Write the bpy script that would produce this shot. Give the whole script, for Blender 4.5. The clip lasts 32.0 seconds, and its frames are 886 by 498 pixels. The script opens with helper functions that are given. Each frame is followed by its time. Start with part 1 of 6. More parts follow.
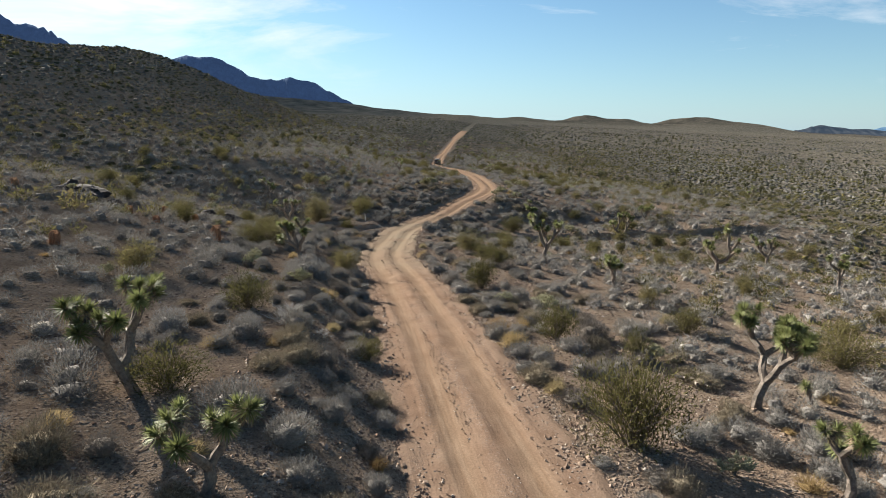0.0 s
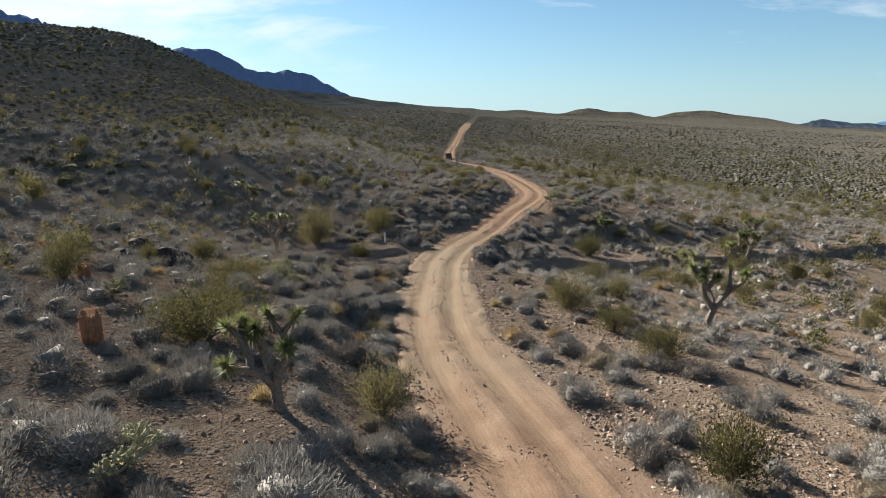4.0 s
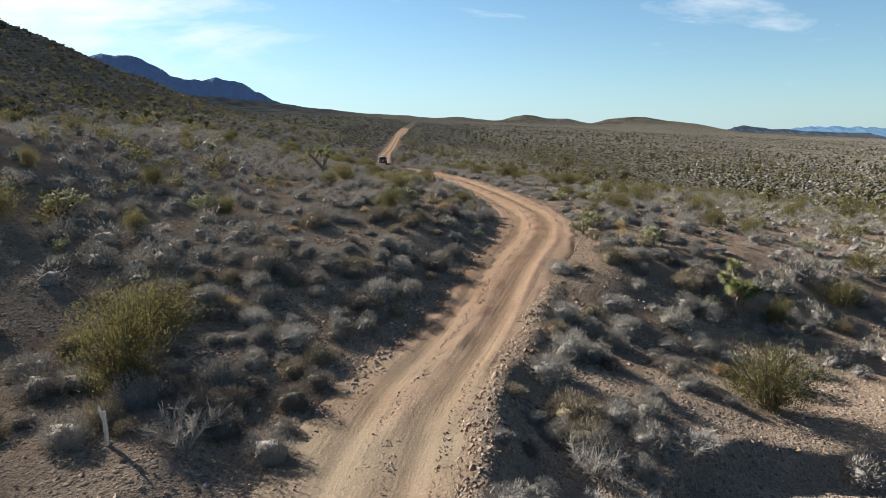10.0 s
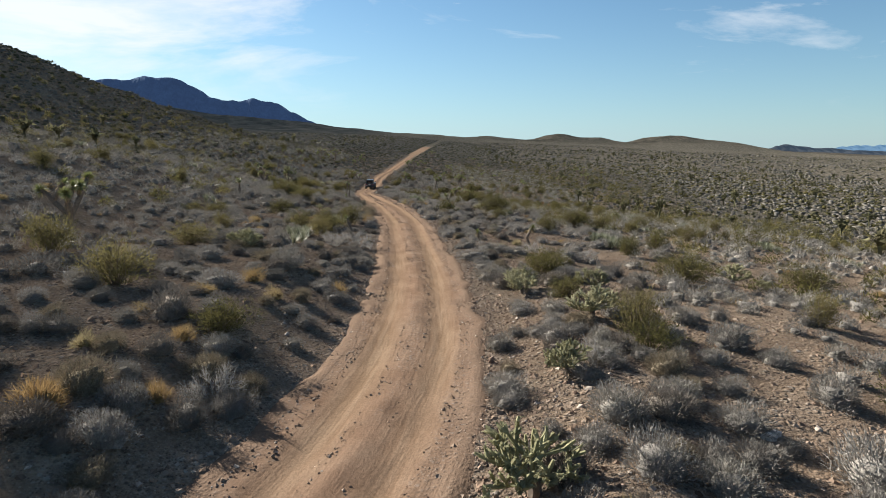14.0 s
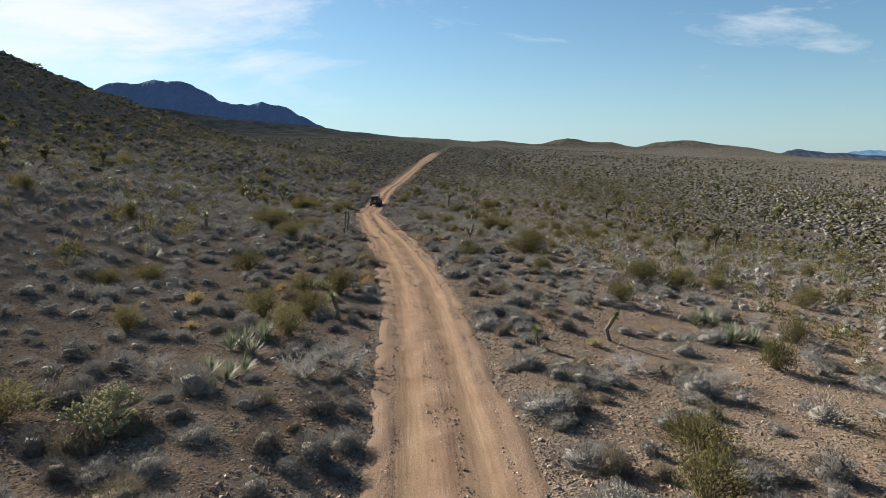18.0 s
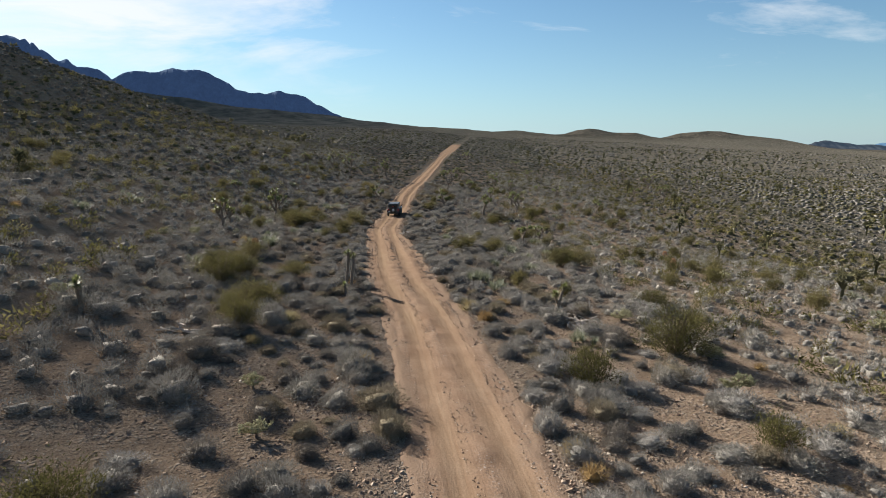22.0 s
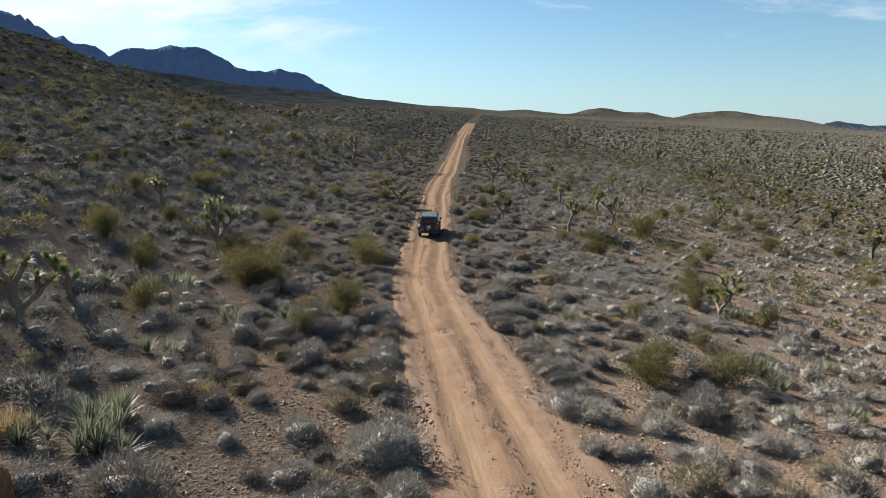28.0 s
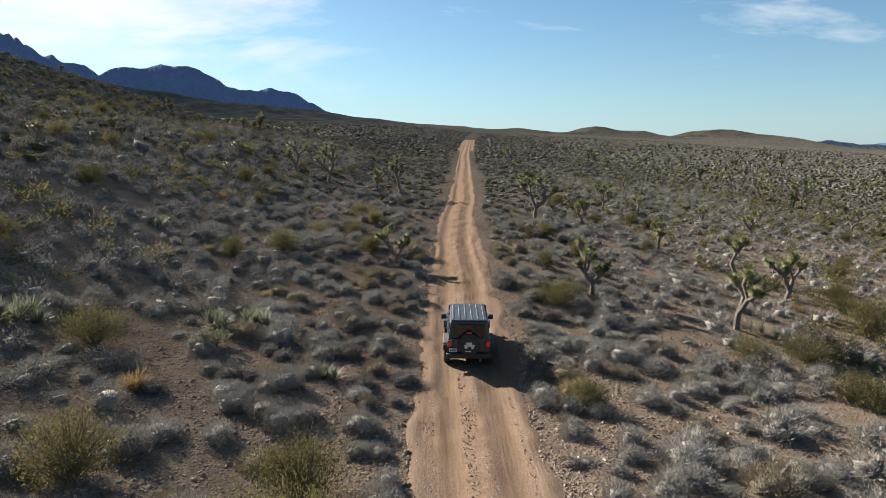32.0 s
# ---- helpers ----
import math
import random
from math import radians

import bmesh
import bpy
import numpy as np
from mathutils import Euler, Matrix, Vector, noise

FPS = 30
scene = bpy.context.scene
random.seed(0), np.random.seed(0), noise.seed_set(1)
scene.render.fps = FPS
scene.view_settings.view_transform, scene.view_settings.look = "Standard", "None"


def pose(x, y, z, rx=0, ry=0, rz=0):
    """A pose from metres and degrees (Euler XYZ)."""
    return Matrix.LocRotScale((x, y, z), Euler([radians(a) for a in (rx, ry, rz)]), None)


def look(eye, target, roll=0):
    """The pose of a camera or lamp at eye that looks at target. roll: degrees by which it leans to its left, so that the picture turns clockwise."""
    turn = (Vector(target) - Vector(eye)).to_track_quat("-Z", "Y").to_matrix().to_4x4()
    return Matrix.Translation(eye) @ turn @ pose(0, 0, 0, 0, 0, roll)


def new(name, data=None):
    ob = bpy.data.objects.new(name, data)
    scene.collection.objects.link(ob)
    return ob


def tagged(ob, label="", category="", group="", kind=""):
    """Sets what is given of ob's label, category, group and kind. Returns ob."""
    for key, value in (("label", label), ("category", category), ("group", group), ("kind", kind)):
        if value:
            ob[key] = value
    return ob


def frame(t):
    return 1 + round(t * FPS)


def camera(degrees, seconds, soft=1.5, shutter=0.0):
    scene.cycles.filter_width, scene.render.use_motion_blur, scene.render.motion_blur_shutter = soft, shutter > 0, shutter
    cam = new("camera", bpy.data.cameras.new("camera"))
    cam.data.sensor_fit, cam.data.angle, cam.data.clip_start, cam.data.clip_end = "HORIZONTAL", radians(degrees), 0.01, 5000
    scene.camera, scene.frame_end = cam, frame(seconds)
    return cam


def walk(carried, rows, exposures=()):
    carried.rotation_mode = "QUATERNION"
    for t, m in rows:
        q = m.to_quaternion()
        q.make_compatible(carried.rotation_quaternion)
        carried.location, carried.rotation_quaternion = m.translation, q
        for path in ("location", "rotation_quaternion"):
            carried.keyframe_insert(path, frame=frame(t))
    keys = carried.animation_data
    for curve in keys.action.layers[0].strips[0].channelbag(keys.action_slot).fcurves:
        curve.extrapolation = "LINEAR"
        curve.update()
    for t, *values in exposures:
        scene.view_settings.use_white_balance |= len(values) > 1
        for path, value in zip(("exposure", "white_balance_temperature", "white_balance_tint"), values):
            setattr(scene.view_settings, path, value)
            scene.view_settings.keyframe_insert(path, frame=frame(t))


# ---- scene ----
cam = camera(72.6, 32.0, soft=0.5, shutter=0.08)
PATH = [  # seconds, place, turn
    (0, 0, 0, 7.98, 79, -0, 0),
    (0.5, -0.44, 2.277, 7.919, 78.99, -0.027, 0.28),
    (1, -0.912, 4.621, 7.845, 78.97, -0.047, 0.437),
    (1.5, -1.434, 7.005, 7.797, 78.88, -0.089, 0.486),
    (2, -1.99, 9.414, 7.695, 78.81, -0.102, 0.417),
    (2.5, -2.562, 11.894, 7.596, 78.75, -0.121, 0.319),
    (3, -3.102, 14.34, 7.487, 78.64, -0.134, 0.199),
    (3.5, -3.643, 16.856, 7.382, 78.55, -0.131, 0.005),
    (5.5, -5.17, 27.183, 6.797, 77.691, -0.104, -0.795),
    (6, -5.351, 29.774, 6.579, 77.491, -0.111, -0.936),
    (6.5, -5.45, 32.371, 6.376, 77.362, -0.11, -1.038),
    (7, -5.467, 34.948, 6.144, 77.292, -0.098, -1.132),
    (7.5, -5.384, 37.586, 5.867, 77.363, -0.115, -1.22),
    (8, -5.186, 40.331, 5.603, 77.624, -0.102, -1.468),
    (8.5, -4.871, 43.24, 5.307, 77.931, -0.011, -2.575),
    (9, -4.441, 46.227, 5.047, 78.286, 0.083, -3.979),
    (9.5, -3.794, 49.289, 4.807, 78.633, 0.161, -5.155),
    (10, -2.898, 52.419, 4.553, 79.199, 0.259, -6.07),
    (10.5, -1.818, 55.49, 4.329, 79.942, 0.349, -6.708),
    (11, -0.57, 58.452, 4.143, 80.679, 0.377, -7.039),
    (11.5, 0.762, 61.352, 4.054, 81.309, 0.446, -7.053),
    (12, 2.178, 64.242, 3.985, 81.708, 0.452, -6.545),
    (12.5, 3.563, 67.088, 4.026, 81.831, 0.45, -5.71),
    (13, 4.832, 69.865, 4.133, 81.764, 0.367, -4.665),
    (13.5, 5.818, 72.414, 4.284, 81.461, 0.31, -3.646),
    (14, 6.437, 74.648, 4.464, 80.993, 0.285, -2.938),
    (14.5, 6.689, 76.462, 4.658, 80.551, 0.232, -2.633),
    (16.5, 6.452, 81.705, 5.601, 80.548, 0.24, -2.329),
    (17, 6.333, 83.387, 5.777, 80.968, 0.198, -2.229),
    (17.5, 6.179, 85.301, 5.961, 81.218, 0.224, -2.203),
    (18, 6.025, 87.538, 6.155, 81.338, 0.165, -2.192),
    (18.5, 5.853, 90.023, 6.336, 81.317, 0.141, -2.157),
    (19, 5.681, 92.681, 6.557, 81.146, 0.113, -1.988),
    (19.5, 5.474, 95.402, 6.697, 81.065, 0.071, -1.786),
    (20, 5.283, 98.145, 6.817, 81.014, 0.051, -1.518),
    (20.5, 5.056, 100.904, 6.938, 80.963, 0.013, -1.245),
    (21, 4.775, 103.708, 7.074, 80.832, -0.016, -1.026),
    (21.5, 4.491, 106.545, 7.156, 80.661, -0.056, -0.814),
    (22, 4.169, 109.483, 7.259, 80.381, -0.089, -0.614),
    (22.5, 3.807, 112.461, 7.343, 80.08, -0.141, -0.36),
    (23, 3.389, 115.457, 7.391, 79.75, -0.178, -0.128),
    (23.5, 2.948, 118.433, 7.393, 79.47, -0.17, -0.038),
    (24, 2.466, 121.368, 7.351, 79.26, -0.225, -0.007),
    (24.5, 1.962, 124.238, 7.344, 78.97, -0.219, -0.08),
    (25, 1.473, 127.126, 7.319, 78.67, -0.215, -0.213),
    (25.5, 1, 129.919, 7.297, 78.44, -0.224, -0.313),
    (27.5, -0.677, 140.977, 6.896, 78.38, -0.255, -0.419),
    (28, -1.07, 143.809, 6.765, 78.53, -0.266, -0.427),
    (28.5, -1.465, 146.823, 6.642, 78.72, -0.274, -0.466),
    (29, -1.843, 149.999, 6.511, 78.94, -0.282, -0.506),
    (29.5, -2.223, 153.358, 6.368, 79.171, -0.291, -0.606),
    (30, -2.546, 156.858, 6.201, 79.421, -0.31, -0.704),
    (30.5, -2.85, 160.568, 6.038, 79.651, -0.317, -0.845),
    (31, -3.054, 164.448, 5.866, 79.912, -0.338, -0.953),
    (31.5, -3.219, 168.506, 5.727, 80.122, -0.29, -1.125),
    (32, -3.26, 172.697, 5.587, 80.303, -0.25, -1.235),
]
EXPOSURES = [(0, 2.01), (4, 2.01), (7, 2.15), (9, 2.11), (12, 1.95), (17, 1.85), (21, 1.84), (24, 1.91), (28, 2.0), (30, 1.98), (32, 1.94)]
walk(cam, [(t, pose(x, y, z, rx, ry, rz)) for t, x, y, z, rx, ry, rz in PATH], EXPOSURES)

# ---- world, sun ----
SUN_TURN, SUN_UP = 46.0, 27.0          # degrees to the left of +y, degrees above the horizon
world = bpy.data.worlds.new("desert_sky")
scene.world = world
world.use_nodes = True
wn, wl = world.node_tree.nodes, world.node_tree.links
wn.clear()
sky = wn.new("ShaderNodeTexSky")
sky.sky_type, sky.sun_disc = "NISHITA", False
sky.sun_elevation, sky.sun_rotation = radians(SUN_UP), radians(-SUN_TURN)
sky.altitude, sky.air_density, sky.dust_density, sky.ozone_density = 900, 1.15, 0.7, 2.2
bg = wn.new("ShaderNodeBackground")
bg.inputs["Strength"].default_value = 0.05
wout = wn.new("ShaderNodeOutputWorld")
# thin high cloud, drawn out in one direction and thickest towards the sun
tco = wn.new("ShaderNodeTexCoord")
sep = wn.new("ShaderNodeSeparateXYZ")
wl.new(tco.outputs["Generated"], sep.inputs[0])


def wmath(op, a, b=None, clamp=False):
    n = wn.new("ShaderNodeMath")
    n.operation, n.use_clamp = op, clamp
    for i, v in enumerate((a, b)):
        if v is None:
            continue
        if isinstance(v, (int, float)):
            n.inputs[i].default_value = v
        else:
            wl.new(v, n.inputs[i])
    return n.outputs[0]


ahead = wmath("MAXIMUM", sep.outputs["Y"], 0.05)
across, above = wmath("DIVIDE", sep.outputs["X"], ahead), wmath("DIVIDE", sep.outputs["Z"], ahead)
flat = wn.new("ShaderNodeCombineXYZ")
wl.new(across, flat.inputs[0])
wl.new(above, flat.inputs[1])
cmap = wn.new("ShaderNodeMapping")
cmap.inputs["Location"].default_value = (0.35, 0.2, 0.0)
cmap.inputs["Rotation"].default_value = (0, 0, radians(14))
cmap.inputs["Scale"].default_value = (1.5, 7.5, 1.0)
wl.new(flat.outputs[0], cmap.inputs[0])
cn = wn.new("ShaderNodeTexNoise")
cn.inputs["Scale"].default_value, cn.inputs["Detail"].default_value = 1.7, 10.0
cn.inputs["Roughness"].default_value, cn.inputs["Distortion"].default_value = 0.6, 0.5
wl.new(cmap.outputs[0], cn.inputs["Vector"])
# nearness to the sun's bearing
sunward = wmath("MAXIMUM", wmath("ADD", wmath("MULTIPLY", sep.outputs["X"], -math.sin(radians(SUN_TURN))), wmath("MULTIPLY", sep.outputs["Y"], math.cos(radians(SUN_TURN)))), 0.0)
veil = wmath("ADD", wmath("MULTIPLY", wmath("MULTIPLY", wmath("SUBTRACT", -0.02, across), 2.0, True), 0.30), wmath("MULTIPLY", wmath("MULTIPLY", wmath("SUBTRACT", above, 0.10), 5.0, True), 0.06))
cover = wmath("MULTIPLY", wmath("SUBTRACT", cn.outputs["Fac"], wmath("SUBTRACT", 0.60, veil)), 3.6, True)
# a few small torn wisps
wn2 = wn.new("ShaderNodeTexNoise")
wn2.inputs["Scale"].default_value, wn2.inputs["Detail"].default_value = 4.2, 9.0
wn2.inputs["Roughness"].default_value, wn2.inputs["Distortion"].default_value = 0.62, 0.7
wl.new(cmap.outputs[0], wn2.inputs["Vector"])
wisp = wmath("MULTIPLY", wmath("SUBTRACT", wn2.outputs["Fac"], 0.675), 5.0, True)
wisp = wmath("MULTIPLY", wisp, wmath("MULTIPLY", wmath("SUBTRACT", above, 0.13), 12.0, True))
cover = wmath("MAXIMUM", cover, wisp)
fade = wmath("MULTIPLY", wmath("MULTIPLY", wmath("SUBTRACT", sep.outputs["Z"], 0.03), 9.0, True), wmath("MULTIPLY", sep.outputs["Y"], 3.0, True))
cover = wmath("MULTIPLY", wmath("MULTIPLY", cover, fade), 0.85)
cloud = wn.new("ShaderNodeMixRGB")
wl.new(cover, cloud.inputs["Fac"])
tone = wn.new("ShaderNodeMixRGB")          # clearer blue overhead, white haze towards the horizon
tone.blend_type = "MULTIPLY"
tone.inputs["Fac"].default_value = 1.0
wl.new(sky.outputs[0], tone.inputs["Color1"])
tone.inputs["Color2"].default_value = (0.442, 0.578, 0.6417, 1)
haze = wn.new("ShaderNodeMixRGB")
wl.new(wmath("MULTIPLY", wmath("POWER", wmath("SUBTRACT", 1.0, wmath("MAXIMUM", sep.outputs["Z"], 0.0)), 9.0), wmath("ADD", 0.42, wmath("MULTIPLY", sunward, 0.44))), haze.inputs["Fac"])
wl.new(tone.outputs[0], haze.inputs["Color1"])
haze.inputs["Color2"].default_value = (2.72, 3.93, 5, 1)
wl.new(haze.outputs[0], cloud.inputs["Color1"])
cloud.inputs["Color2"].default_value = (5.525, 5.61, 5.737, 1)
wl.new(cloud.outputs[0], bg.inputs["Color"])
wl.new(bg.outputs[0], wout.inputs["Surface"])

sun_data = bpy.data.lights.new("sun", "SUN")
sun_data.energy, sun_data.angle, sun_data.color = 5.0, radians(0.53), (1.0, 0.94, 0.85)
sun = new("sun", sun_data)
sun.matrix_world = look((-60, 60, 60), (-60 + math.sin(radians(SUN_TURN)) * math.cos(radians(SUN_UP)), 60 - math.cos(radians(SUN_TURN)) * math.cos(radians(SUN_UP)), 60 - math.sin(radians(SUN_UP))))


# ---- materials ----
def material(name, rough=0.9, metal=0.0, spec=0.3):
    m = bpy.data.materials.new(name)
    m.use_nodes = True
    b = m.node_tree.nodes["Principled BSDF"]
    b.inputs["Roughness"].default_value, b.inputs["Metallic"].default_value = rough, metal
    b.inputs["Specular IOR Level"].default_value = spec
    return m, m.node_tree.nodes, m.node_tree.links, b


def ramp(n, stops, interpolation="LINEAR"):
    r = n.new("ShaderNodeValToRGB")
    r.color_ramp.interpolation = interpolation
    e = r.color_ramp.elements
    e[0].position, e[0].color = stops[0][0], (*stops[0][1], 1)
    e[1].position, e[1].color = stops[-1][0], (*stops[-1][1], 1)
    for p, c in stops[1:-1]:
        e.new(p).color = (*c, 1)
    return r


def noise_node(n, l, scale, detail=6.0, rough=0.6, coords="Object"):
    tc = n.new("ShaderNodeTexCoord")
    t = n.new("ShaderNodeTexNoise")
    t.inputs["Scale"].default_value, t.inputs["Detail"].default_value, t.inputs["Roughness"].default_value = scale, detail, rough
    l.new(tc.outputs[coords], t.inputs["Vector"])
    return t


def voronoi(n, l, scale):
    tc = n.new("ShaderNodeTexCoord")
    t = n.new("ShaderNodeTexVoronoi")
    t.inputs["Scale"].default_value = scale
    l.new(tc.outputs["Object"], t.inputs["Vector"])
    return t


def mix(n, l, fac, a, b, mode="MIX"):
    m = n.new("ShaderNodeMixRGB")
    m.blend_type = mode
    for s, v in ((m.inputs["Fac"], fac), (m.inputs["Color1"], a), (m.inputs["Color2"], b)):
        if isinstance(v, (int, float)):
            s.default_value = v
        elif isinstance(v, tuple):
            s.default_value = (*v, 1)
        else:
            l.new(v, s)
    return m.outputs[0]


def bumped(n, l, b, heights, strength=0.6, distance=0.05):
    """Adds up heights (socket, weight) into a bump on b."""
    total = None
    for h, w in heights:
        k = n.new("ShaderNodeMath")
        k.operation = "MULTIPLY"
        l.new(h, k.inputs[0])
        k.inputs[1].default_value = w
        if total is None:
            total = k.outputs[0]
        else:
            a = n.new("ShaderNodeMath")
            l.new(total, a.inputs[0])
            l.new(k.outputs[0], a.inputs[1])
            total = a.outputs[0]
    bump = n.new("ShaderNodeBump")
    bump.inputs["Strength"].default_value, bump.inputs["Distance"].default_value = strength, distance
    l.new(total, bump.inputs["Height"])
    l.new(bump.outputs[0], b.inputs["Normal"])


def soil_material():
    m, n, l, b = material("stony_soil", 0.95, 0, 0.0)
    b.inputs["Diffuse Roughness"].default_value = 1.0
    big = noise_node(n, l, 0.12, 4, 0.6)
    mid = noise_node(n, l, 1.1, 6, 0.65)
    fine = noise_node(n, l, 16.0, 5, 0.7)
    base = ramp(n, [(0.32, (0.235, 0.170, 0.120)), (0.5, (0.415, 0.308, 0.222)), (0.68, (0.58, 0.455, 0.34))])
    l.new(mid.outputs["Fac"], base.inputs[0])
    tint = ramp(n, [(0.38, (0.45, 0.305, 0.200)), (0.62, (0.375, 0.288, 0.212))])
    l.new(big.outputs["Fac"], tint.inputs[0])
    c = mix(n, l, 0.45, base.outputs[0], tint.outputs[0])
    sand = n.new("ShaderNodeAttribute")
    sand.attribute_name = "sand"
    sandy = ramp(n, [(0.3, (0.36, 0.268, 0.195)), (0.7, (0.52, 0.40, 0.30))])
    l.new(mid.outputs["Fac"], sandy.inputs[0])
    c = mix(n, l, sand.outputs["Color"], c, sandy.outputs[0])
    lumps = []
    for scale, low, high in ((5.0, 0.44, 0.56), (10.0, 0.30, 0.46), (20.0, 0.30, 0.45)):
        peb = voronoi(n, l, scale)
        pr = ramp(n, [(0.0, (0.15, 0.115, 0.09)), (0.35, (0.27, 0.195, 0.145)), (0.7, (0.42, 0.325, 0.25)), (1.0, (0.62, 0.53, 0.43))])
        sp = n.new("ShaderNodeSeparateXYZ")
        l.new(peb.outputs["Color"], sp.inputs[0])
        l.new(sp.outputs[0], pr.inputs[0])
        pm = ramp(n, [(0.2, (1, 1, 1)), (0.42, (0, 0, 0))])
        l.new(peb.outputs["Distance"], pm.inputs[0])
        pk = ramp(n, [(low, (0, 0, 0)), (high, (0.85, 0.85, 0.85))])
        l.new(mid.outputs["Fac"], pk.inputs[0])
        pf = mix(n, l, 1.0, pm.outputs[0], pk.outputs[0], "MULTIPLY")
        lumps.append((pf, 4.5 / scale))
        c = mix(n, l, pf, c, pr.outputs[0])
    fr = ramp(n, [(0.3, (0.385, 0.392, 0.40)), (0.7, (0.74, 0.754, 0.768))])
    l.new(fine.outputs["Fac"], fr.inputs[0])
    c = mix(n, l, 1.0, c, fr.outputs[0], "MULTIPLY")
    tc = n.new("ShaderNodeTexCoord")
    sx = n.new("ShaderNodeSeparateXYZ")
    l.new(tc.outputs["Object"], sx.inputs[0])
    away = n.new("ShaderNodeMapRange")
    away.inputs["From Min"].default_value, away.inputs["From Max"].default_value = 190.0, 460.0
    l.new(sx.outputs["Y"], away.inputs["Value"])
    flats = n.new("ShaderNodeMapRange")                   # low growth closes over the open flats
    flats.inputs["From Min"].default_value, flats.inputs["From Max"].default_value, flats.inputs["To Max"].default_value = 28.0, 75.0, 0.95
    l.new(sx.outputs["X"], flats.inputs["Value"])
    grown = n.new("ShaderNodeMath")
    grown.operation = "MAXIMUM"
    l.new(away.outputs[0], grown.inputs[0])
    l.new(flats.outputs[0], grown.inputs[1])
    patch = noise_node(n, l, 0.34, 8, 0.78)
    scrub = ramp(n, [(0.4, (0.070, 0.068, 0.050)), (0.5, (0.122, 0.110, 0.086)), (0.62, (0.205, 0.172, 0.138))])
    l.new(patch.outputs["Fac"], scrub.inputs[0])
    c = mix(n, l, grown.outputs[0], c, scrub.outputs[0])
    # bare tan rock of the low hills on the right of the plain
    bare = None
    for axis, low, high in (("X", 60.0, 260.0), ("Y", 1130.0, 1240.0)):
        mr = n.new("ShaderNodeMapRange")
        mr.inputs["From Min"].default_value, mr.inputs["From Max"].default_value = low, high
        l.new(sx.outputs[axis], mr.inputs["Value"])
        bare = mr.outputs[0] if bare is None else mix(n, l, 1.0, bare, mr.outputs[0], "MULTIPLY")
    slope = noise_node(n, l, 0.035, 7, 0.7)
    tan = ramp(n, [(0.42, (0.040, 0.040, 0.032)), (0.52, (0.088, 0.078, 0.062)), (0.60, (0.150, 0.128, 0.102))])
    speck = noise_node(n, l, 0.3, 5, 0.85)
    l.new(mix(n, l, 0.5, slope.outputs["Fac"], speck.outputs["Fac"]), tan.inputs[0])
    c = mix(n, l, bare, c, tan.outputs[0])
    # dark scrub-grown foothills on the left
    dark = None
    for axis, low, high in (("X", 0.0, -90.0), ("Y", 850.0, 1050.0)):
        mr = n.new("ShaderNodeMapRange")
        mr.inputs["From Min"].default_value, mr.inputs["From Max"].default_value = low, high
        l.new(sx.outputs[axis], mr.inputs["Value"])
        dark = mr.outputs[0] if dark is None else mix(n, l, 1.0, dark, mr.outputs[0], "MULTIPLY")
    wood = ramp(n, [(0.4, (0.052, 0.0544, 0.0496)), (0.62, (0.12, 0.112, 0.096))])
    l.new(slope.outputs["Fac"], wood.inputs[0])
    l.new(mix(n, l, dark, c, wood.outputs[0]), b.inputs["Base Color"])
    clods = noise_node(n, l, 4.5, 6, 0.7)
    bumped(n, l, b, [(mid.outputs["Fac"], 1.0), (clods.outputs["Fac"], 0.7), (fine.outputs["Fac"], 0.6)] + lumps, 1.0, 0.12)
    return m


